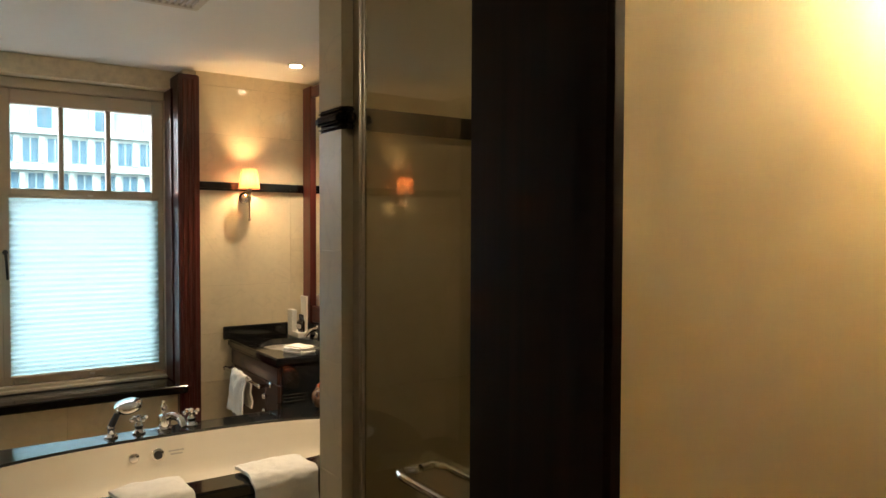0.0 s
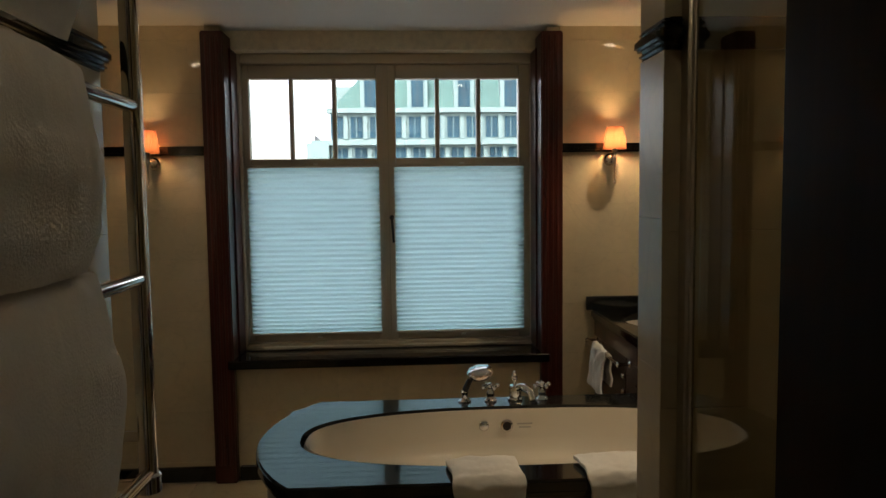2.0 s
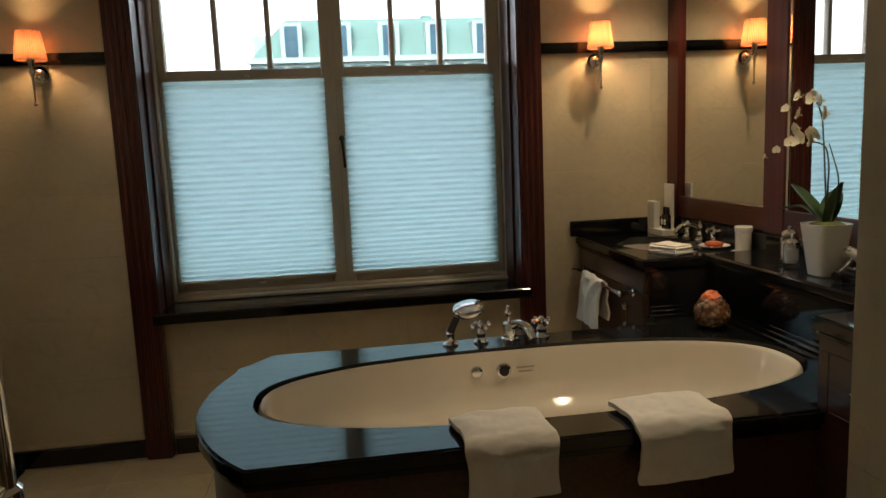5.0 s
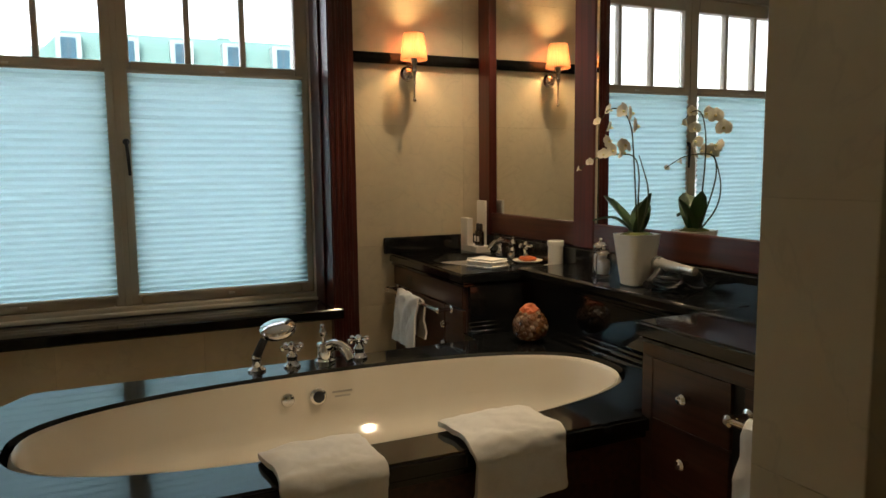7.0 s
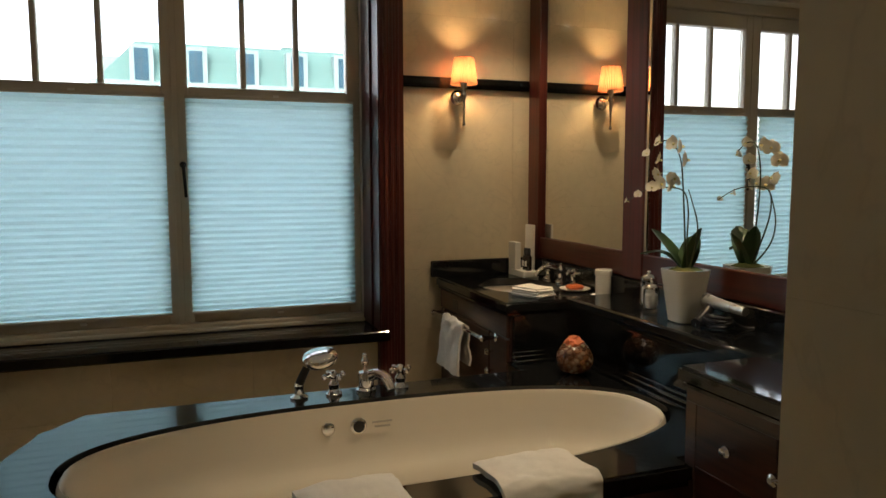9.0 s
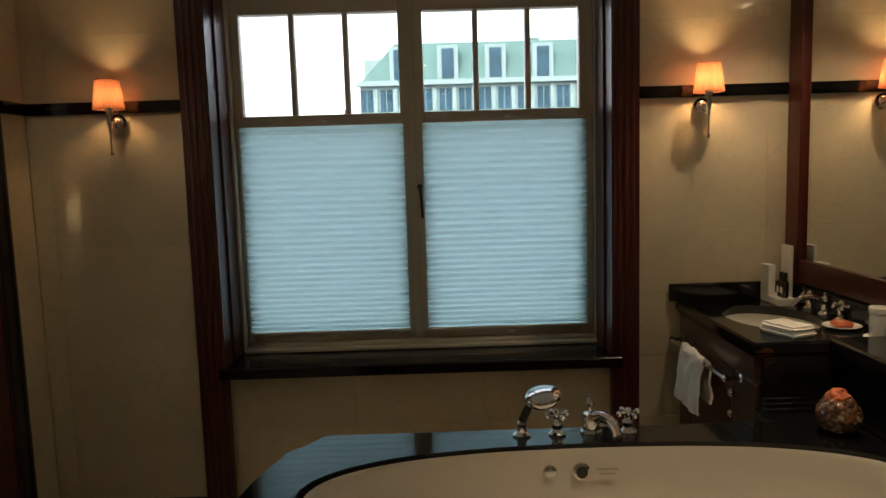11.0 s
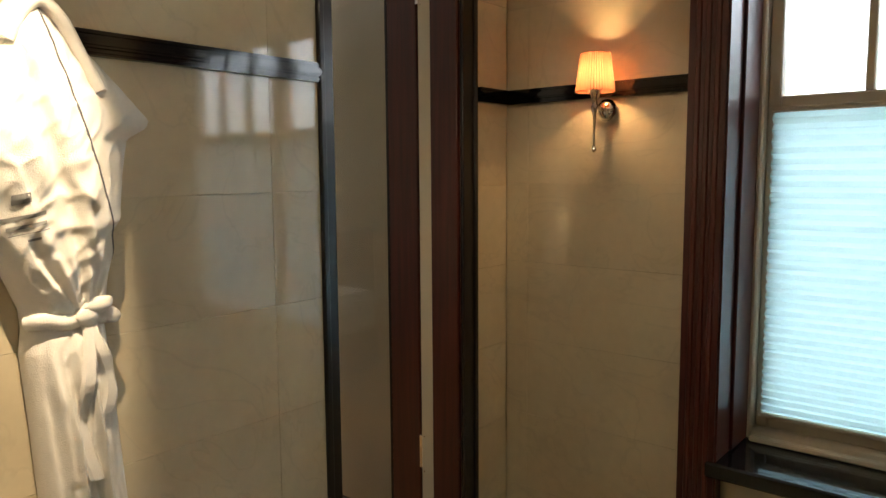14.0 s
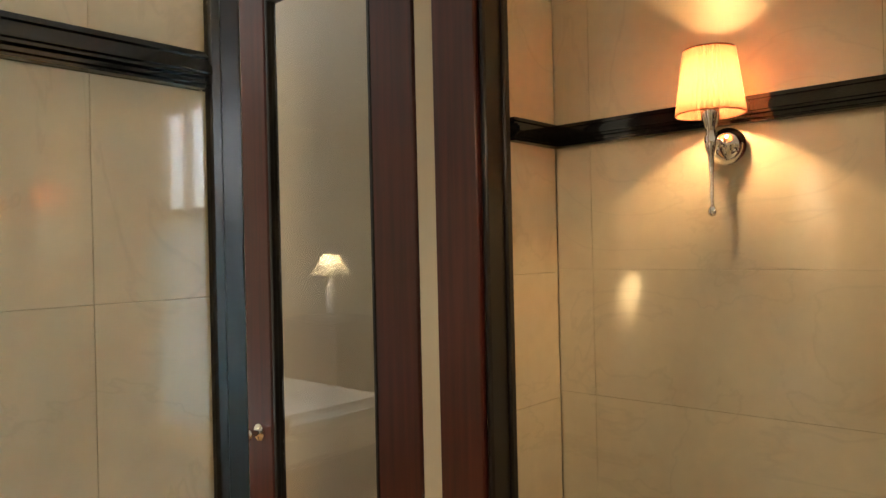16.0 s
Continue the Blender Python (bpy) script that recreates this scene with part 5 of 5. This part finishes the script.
lathe(bm, [(0.03, 0), (0.05, 0.004), (0.062, 0.012), (0.06, 0.013), (0.045, 0.007)], (1.455, 3.545, Z), n=28)
part("dish", bm, CERAMIC, dish, "", True)
part("soap", boxes((1.425, 1.485, 3.515, 3.575, Z + 0.007, Z + 0.026), bevel=0.008), SOAP, dish, "amber soap bar", True)
jar = thing("white_jar", (1.50, 3.41, Z), "white cylindrical jar with a lid on a paper mat", "jar")
bm = bmesh.new()
lathe(bm, [(0.028, 0.003), (0.030, 0.006), (0.030, 0.078), (0.028, 0.080)], (1.50, 3.41, Z), n=28)
part("body", bm, CERAMIC, jar, "", True)
bm = bmesh.new()
lathe(bm, [(0.0325, 0.079), (0.0335, 0.082), (0.0335, 0.098), (0.031, 0.101)], (1.50, 3.41, Z), n=28)
part("lid", bm, CERAMIC, jar, "", True)
bm = bmesh.new()
lathe(bm, [(0.046, 0), (0.046, 0.002), (0.044, 0.003)], (1.50, 3.41, Z), n=28)
part("mat", bm, PAPER, jar, "white paper mat")


def glass_jar(x, y, h, r):
    t = thing("glass_jar", (x, y, LEDGE + 0.001), "small cut glass jar with a chrome lid", "jar", "glass jars")
    bm = bmesh.new()
    lathe(bm, [(r * 0.9, 0), (r, 0.006), (r, h * 0.7), (r * 0.86, h * 0.76), (r * 0.8, h * 0.76), (r * 0.9, h * 0.68), (r * 0.9, 0.012), (r * 0.7, 0.009)], (x, y, LEDGE + 0.001), n=20)
    part("body", bm, GLASS, t, "clear glass body", True)
    bm = bmesh.new()
    lathe(bm, [(r * 0.6, 0.012), (r * 0.82, 0.03), (r * 0.8, h * 0.55), (r * 0.4, h * 0.62)], (x, y, LEDGE + 0.001), n=14)
    part("filling", bm, TERRY, t, "white cotton filling", True)
    bm = bmesh.new()
    lathe(bm, [(r * 0.95, h * 0.76), (r * 0.95, h * 0.82), (r * 0.6, h * 0.9), (r * 0.22, h * 0.93), (r * 0.3, h * 0.98), (r * 0.12, h * 1.02)], (x, y, LEDGE + 0.001), n=20)
    part("lid", bm, CHROME, t, "", True)


glass_jar(1.462, 3.075, 0.125, 0.028)
glass_jar(1.432, 3.018, 0.10, 0.026)

# orchid
ZL = LEDGE + 0.001
pot = thing("orchid", (1.422, 2.842, ZL), "white orchid in a tapered white ceramic pot", "plant")
PC = (1.422, 2.842, ZL)
bm = bmesh.new()
lathe(bm, [(0.036, 0), (0.041, 0.004), (0.062, 0.155), (0.063, 0.162), (0.058, 0.162), (0.055, 0.147), (0.053, 0.142)], PC, n=48)
for v in bm.verts:  # rounded square plan
    c, s = v.co.x - PC[0], v.co.y - PC[1]
    k = 1.06 * math.hypot(c, s) / max(1e-6, (c ** 4 + s ** 4) ** 0.25) * 0.92
    v.co.x, v.co.y = PC[0] + c * k, PC[1] + s * k
part("pot", bm, CERAMIC, pot, "tapered white ceramic pot", True)
bm = bmesh.new()
lathe(bm, [(0.056, 0.138), (0.055, 0.155), (0.035, 0.166), (0.01, 0.168)], PC, n=26)
for v in bm.verts:
    v.co += Vector((noise.noise(v.co * 60), noise.noise(v.co * 70), noise.noise(v.co * 80))) * 0.006
part("moss", bm, MOSS, pot, "yellow green moss", True)


def strap_leaf(base, tip, lift, width):
    """A thick strap leaf that arches from base to tip, with a midrib groove."""
    bm = bmesh.new()
    b, t = Vector(base), Vector(tip)
    mid = (b + t) / 2 + Vector((0, 0, lift))
    line = curve_pts([b, mid, t], 10)
    rows = []
    for k, p in enumerate(line):
        f = k / (len(line) - 1)
        way = (line[min(k + 1, len(line) - 1)] - line[max(k - 1, 0)]).normalized()
        side = way.cross(Vector((0, 0, 1)))
        side = side.normalized() if side.length > 1e-4 else Vector((1, 0, 0))
        up = side.cross(way)
        w = width * (0.35 + 0.65 * math.sin(math.pi * min(1, 0.12 + f * 0.80))) * (1 - max(0, f - 0.85) * 4.5)
        rows.append([bm.verts.new(p + side * w * u + up * (0.25 * w * abs(u) - 0.0 + dz)) for u, dz in ((-1, 0), (-0.5, 0), (0, 0), (0.5, 0), (1, 0), (0.5, -0.003), (0, -0.004), (-0.5, -0.003))])
    for a, c in zip(rows, rows[1:]):
        for j in range(8):
            bm.faces.new((a[j], a[(j + 1) % 8], c[(j + 1) % 8], c[j]))
    bm.faces.new(rows[0])
    bm.faces.new(rows[-1])
    return part("leaf", bm, LEAF, pot, "", True)


P = Vector((1.400, 2.820, ZL + 0.164))
for d, lift, w in (((-0.05, 0.10, 0.115), 0.004, 0.036), ((0.015, -0.045, 0.125), -0.006, 0.030), ((-0.06, 0.145, 0.035), 0.03, 0.013), ((0.05, 0.02, 0.10), 0.0, 0.034)):
    strap_leaf(P + Vector((0.022, 0.022, -0.006)), P + Vector((0.022, 0.022, 0)) + Vector(d), lift, w)
SPIKES = [[(0.02, 0.02, -0.006), (0.005, 0.01, 0.12), (-0.006, 0.010, 0.25), (-0.01, 0.02, 0.33), (-0.02, 0.05, 0.38), (-0.03, 0.10, 0.385), (-0.03, 0.135, 0.36)],
          [(0.02, 0.01, -0.006), (-0.005, -0.015, 0.10), (-0.015, -0.028, 0.18), (-0.02, -0.01, 0.235), (-0.03, 0.06, 0.245), (-0.04, 0.15, 0.235), (-0.045, 0.235, 0.20)],
          [(0.02, 0.005, -0.006), (0.0, -0.045, 0.07), (-0.005, -0.058, 0.14), (-0.01, -0.035, 0.21), (-0.01, -0.02, 0.24)]]
for sp_ in SPIKES:
    bm = bmesh.new()
    tube(bm, curve_pts([P + Vector(q) for q in sp_], 8), 0.0028, 8, 0.5)
    part("stem", bm, STEM, pot, "", True)


def blossom(at, size, yaw, tilt):
    bm = bmesh.new()
    m = pose(*at, 0, tilt, yaw)
    for a, ln, wd in ((90, 1.0, 0.55), (210, 0.95, 0.5), (330, 0.95, 0.5), (20, 0.95, 0.78), (160, 0.95, 0.78)):
        wd *= 1.5
        c, s = math.cos(radians(a)), math.sin(radians(a))
        rows = []
        for f in (0.06, 0.3, 0.6, 0.85, 1.0):
            w = size * wd * math.sin(math.pi * (0.1 + 0.82 * f)) * 0.62
            r = size * ln * f
            cup = size * 0.34 * f * f - size * 0.1
            rows.append([bm.verts.new(m @ Vector((cup + dz + (0.06 * size if u else 0), c * r - s * w * u, s * r + c * w * u))) for u, dz in ((-1, 0), (0, 0), (1, 0), (0, -0.0012))])
        for p, q in zip(rows, rows[1:]):
            for j in range(4):
                bm.faces.new((p[j], p[(j + 1) % 4], q[(j + 1) % 4], q[j]))
    fl = part("blossom", bm, PETAL, pot, "white orchid blossom", True)
    bm = bmesh.new()
    lathe(bm, [(size * 0.05, -0.004), (size * 0.16, 0.0), (size * 0.18, 0.006), (size * 0.06, 0.012)], (0, 0, 0), m @ pose(0, 0, 0, 0, -90, 0), 10)
    part("heart", bm, PETAL_HEART, fl, "yellow heart", True)


rng = random.Random(7)
for q, s in (((-0.03, 0.10, 0.385), 0.026), ((-0.04, 0.145, 0.35), 0.020), ((-0.03, 0.03, 0.375), 0.033), ((-0.03, -0.005, 0.365), 0.034), ((-0.035, -0.035, 0.325), 0.035), ((-0.035, 0.09, 0.33), 0.028), ((-0.04, 0.085, 0.285), 0.03),
             ((-0.04, 0.02, 0.25), 0.036), ((-0.045, 0.0, 0.27), 0.034), ((-0.045, 0.06, 0.255), 0.03), ((-0.05, 0.10, 0.245), 0.026), ((-0.05, 0.17, 0.222), 0.018), ((-0.05, 0.235, 0.20), 0.014)):
    blossom(P + Vector(q), s * 0.80, 180 + rng.uniform(-45, 45), rng.uniform(-25, 25))

# hair dryer
dry = thing("hair_dryer", (1.43, 2.68, ZL), "silver and black hair dryer lying on the granite shelf", "hair dryer")
bm = bmesh.new()
tube(bm, [(1.462, 2.785, ZL + 0.072), (1.458, 2.75, ZL + 0.071), (1.452, 2.69, ZL + 0.070), (1.446, 2.615, ZL + 0.068)], 0.0205, 18, 0.6)
part("barrel", bm, SILVER, dry, "silver barrel", True)
bm = bmesh.new()
tube(bm, [(1.464, 2.80, ZL + 0.0725), (1.462, 2.782, ZL + 0.072)], 0.0235, 18)
part("rear_cap", bm, SILVER, dry, "silver rear cap", True)
bm = bmesh.new()
tube(bm, curve_pts([(1.456, 2.76, ZL + 0.062), (1.43, 2.755, ZL + 0.040), (1.40, 2.75, ZL + 0.020), (1.385, 2.745, ZL + 0.016)]), 0.0145, 12)
part("handle", bm, PLASTIC_DARK, dry, "black handle", True)
bm = bmesh.new()
coil = [(1.385, 2.745, ZL + 0.012)]
for k in range(40):  # a loose heap of coiled cord
    a = k * 0.62
    coil.append((1.432 + 0.028 * math.cos(a) + 0.008 * math.sin(k * 1.7), 2.705 + 0.045 * math.sin(a) + 0.006 * math.cos(k * 2.3), ZL + 0.008 + 0.0009 * k + 0.004 * math.sin(k * 1.1)))
coil += [(1.47, 2.68, ZL + 0.02), (1.50, 2.67, ZL + 0.007), (1.522, 2.66, ZL + 0.007)]
tube(bm, curve_pts(coil, 5), 0.0055, 7)
part("cable", bm, PLASTIC_DARK, dry, "coiled black cable", True)

# shell ball candle on the deck corner
BALL = Vector((1.228, 3.155, 0.725))
ball = thing("shell_candle", (BALL.x, BALL.y, 0.668), "round brown shell ornament with a coral candle top", "ornament")
bm = bmesh.new()
bmesh.ops.create_icosphere(bm, subdivisions=3, radius=0.057, matrix=Matrix.Translation(BALL))
for v in bm.verts:
    v.co.z = max(v.co.z, 0.6685)
part("body", bm, SHELL, ball, "dark brown shell bowl", True)
chip_rng = random.Random(3)
bm = bmesh.new()
for k in range(120):  # overlapping shell flakes, some of them standing proud
    f = (k + 0.5) / 120
    up, a = 1 - 1.72 * f, k * 2.39996
    d = Vector((math.sqrt(max(0, 1 - up * up)) * math.cos(a), math.sqrt(max(0, 1 - up * up)) * math.sin(a), up))
    if up > 0.88:
        continue
    q = d.to_track_quat("Z", "Y").to_matrix().to_4x4() @ pose(0, 0, 0, chip_rng.uniform(-16, 16), chip_rng.uniform(-16, 16), chip_rng.uniform(0, 360))
    bmesh.ops.create_icosphere(bm, subdivisions=1, radius=1, matrix=Matrix.Translation(BALL + d * 0.059) @ q @ Matrix.Diagonal((chip_rng.uniform(0.008, 0.014), chip_rng.uniform(0.006, 0.010), 0.003, 1)))
for v in bm.verts:
    v.co.z = max(v.co.z, 0.6685)
part("shell_crust", bm, SHELL_FLAKE, ball, "brown, cream and amber shell flakes")
bm = bmesh.new()
bmesh.ops.create_icosphere(bm, subdivisions=3, radius=0.032, matrix=Matrix.Translation(BALL + Vector((0, 0, 0.047))))
for v in bm.verts:
    v.co += Vector((noise.noise(v.co * 60), noise.noise(v.co * 55), noise.noise(v.co * 65))) * 0.01
part("wax_top", bm, CORAL, ball, "coral orange wax")

# ---- tiles: each a bevelled slab in front of its wall ----
tile_meshes = {}


def tile(parent, origin, u, w, h, mat, t=0.012, out=None):
    """A tile whose face spans u (unit, horizontal) by z, standing out along out."""
    key = (round(w, 3), round(h, 3), tuple(u), tuple(out), mat.name)
    if key not in tile_meshes:
        bm = bmesh.new()
        box(bm, 0, 1, 0, 1, 0, 1)
        m = Matrix(((u[0] * w, out[0] * t, 0, 0), (u[1] * w, out[1] * t, 0, 0), (0, 0, h, 0), (0, 0, 0, 1)))
        bmesh.ops.transform(bm, matrix=m, verts=bm.verts)
        o = Vector(out)
        edges = [e for e in bm.edges if all(v.co.dot(o) > t * 0.5 for v in e.verts)]
        bmesh.ops.bevel(bm, geom=edges, offset=0.0007, segments=1, affect="EDGES")
        tile_meshes[key] = mesh_of("tile", bm, mat)
    ob = new("tile", tile_meshes[key])
    ob.parent = parent
    ob.location = origin
    return ob


ROWS = [(0.0, 0.06), (0.06, 0.34), (0.34, 0.62), (0.62, 0.90), (0.90, 1.18), (1.18, 1.46), (1.46, 1.737), (1.785, 2.065), (2.065, 2.345), (2.345, 2.40)]


NORTH_ROWS = [(0.0, 0.105), (0.105, 0.378), (0.378, 0.650), (0.650, 0.922), (0.922, 1.195), (1.195, 1.466), (1.466, 1.737), (1.785, 2.056), (2.056, 2.327), (2.327, 2.40)]
END_ROWS = [(0.0, 0.26), (0.26, 0.503), (0.503, 0.748), (0.748, 0.993), (0.993, 1.237), (1.237, 1.48), (1.48, 1.737), (1.785, 2.03), (2.03, 2.275), (2.275, 2.40)]


def tiled(parent, a, b, start, along, at, out, width=0.55, z_lo=0.0, z_hi=2.4, phase=0.0, courses=ROWS, mat=MARBLE):
    """Tiles from a to b along 'x' or 'y' on the plane at, facing out (+1 or -1)."""
    cuts = [a]
    c = math.floor((a - phase) / width) * width + phase
    while c < b:
        if a + 0.02 < c < b - 0.02:
            cuts.append(c)
        c += width
    cuts.append(b)
    for z0, z1 in courses:
        z0, z1 = max(z0, z_lo), min(z1, z_hi)
        if z1 - z0 < 0.02:
            continue
        for p, q in zip(cuts, cuts[1:]):
            g = 0.00025
            if along == "x":
                tile(parent, (p + g, at, z0 + g), (1, 0, 0), q - p - 2 * g, z1 - z0 - 2 * g, mat, 0.012, (0, out, 0))
            else:
                tile(parent, (at, p + g, z0 + g), (0, 1, 0), q - p - 2 * g, z1 - z0 - 2 * g, mat, 0.012, (out, 0, 0))


D = bpy.data.objects
tiled(D["wall_north"], -1.607, -0.94, 0, "x", 4.15, -1, phase=-1.52, courses=NORTH_ROWS)
tiled(D["wall_north"], 0.905, 1.60, 0, "x", 4.15, -1, phase=0.91, courses=NORTH_ROWS)
tiled(D["wall_north"], -0.85, 0.81, 0, "x", 4.15, -1, z_hi=0.615, phase=-0.85, courses=NORTH_ROWS)
tiled(D["wall_west"], 1.60, 3.285, 0, "y", WEST, 1, phase=3.13)
tiled(D["wall_west"], 3.95, 4.137, 0, "y", WEST, 1, phase=4.4)
tiled(D["wall_shower_north"], 0.464, 1.60, 0, "x", 1.433, -1, phase=0.45)
tiled(D["wall_shower_north"], 0.464, 1.08, 0, "x", 1.519, 1, phase=0.45)
tiled(D["wall_shower_north"], 1.4215, 1.5305, 0, "y", 0.476, -1, phase=3.0, courses=END_ROWS, mat=HONED)
tiled(D["wall_east"], 0.67, 1.42, 0, "y", EAST, -1, phase=0.84)
tiled(D["wall_south"], 0.27, 1.60, 0, "x", 0.655, 1, phase=0.5)
tiled(D["wall_closet"], 0.67, 1.605, 0, "y", -0.46, 1, phase=0.5)
tiled(D["wall_closet"], -1.60, -0.449, 0, "x", 1.595, 1, phase=-0.5)
for r in range(12):
    for c in range(10):
        x, y = -1.473 + c * 0.42, 0.10 + r * 0.42
        x1, y1 = min(x + 0.42, 1.6), min(y + 0.42, 4.118)
        x = max(x, -1.473)
        y = max(y, 0.60)
        if x1 - x < 0.03 or y1 - y < 0.03:
            continue
        key = (round(x1 - x, 3), round(y1 - y, 3))
        if key not in tile_meshes:
            bm = bmesh.new()
            box(bm, 0.001, key[0] - 0.001, 0.001, key[1] - 0.001, -0.012, 0)
            bmesh.ops.bevel(bm, geom=[e for e in bm.edges if all(v.co.z > -0.001 for v in e.verts)], offset=0.0015, segments=1, affect="EDGES")
            tile_meshes[key] = mesh_of("floor_tile", bm, FLOOR_STONE)
        ob = new("floor_tile", tile_meshes[key])
        ob.parent, ob.location = D["floor"], (x, y, 0)
for k in range(30):
    y = -0.5 + k * 0.155
    for s in range(3):
        x0 = -6.2 + s * 1.6 - (0.7 if k % 2 else 0)
        x0, x1 = max(x0, -6.2), min(x0 + 1.6, -1.80)
        key = ("board", round(x1 - x0, 2))
        if key not in tile_meshes:
            bm = bmesh.new()
            box(bm, 0.001, key[1] - 0.001, 0.001, 0.154, -0.014, 0)
            tile_meshes[key] = mesh_of("floor_board", bm, OAK)
        ob = new("floor_board", tile_meshes[key])
        ob.parent, ob.location = D["bedroom_floor"], (x0, y, 0)
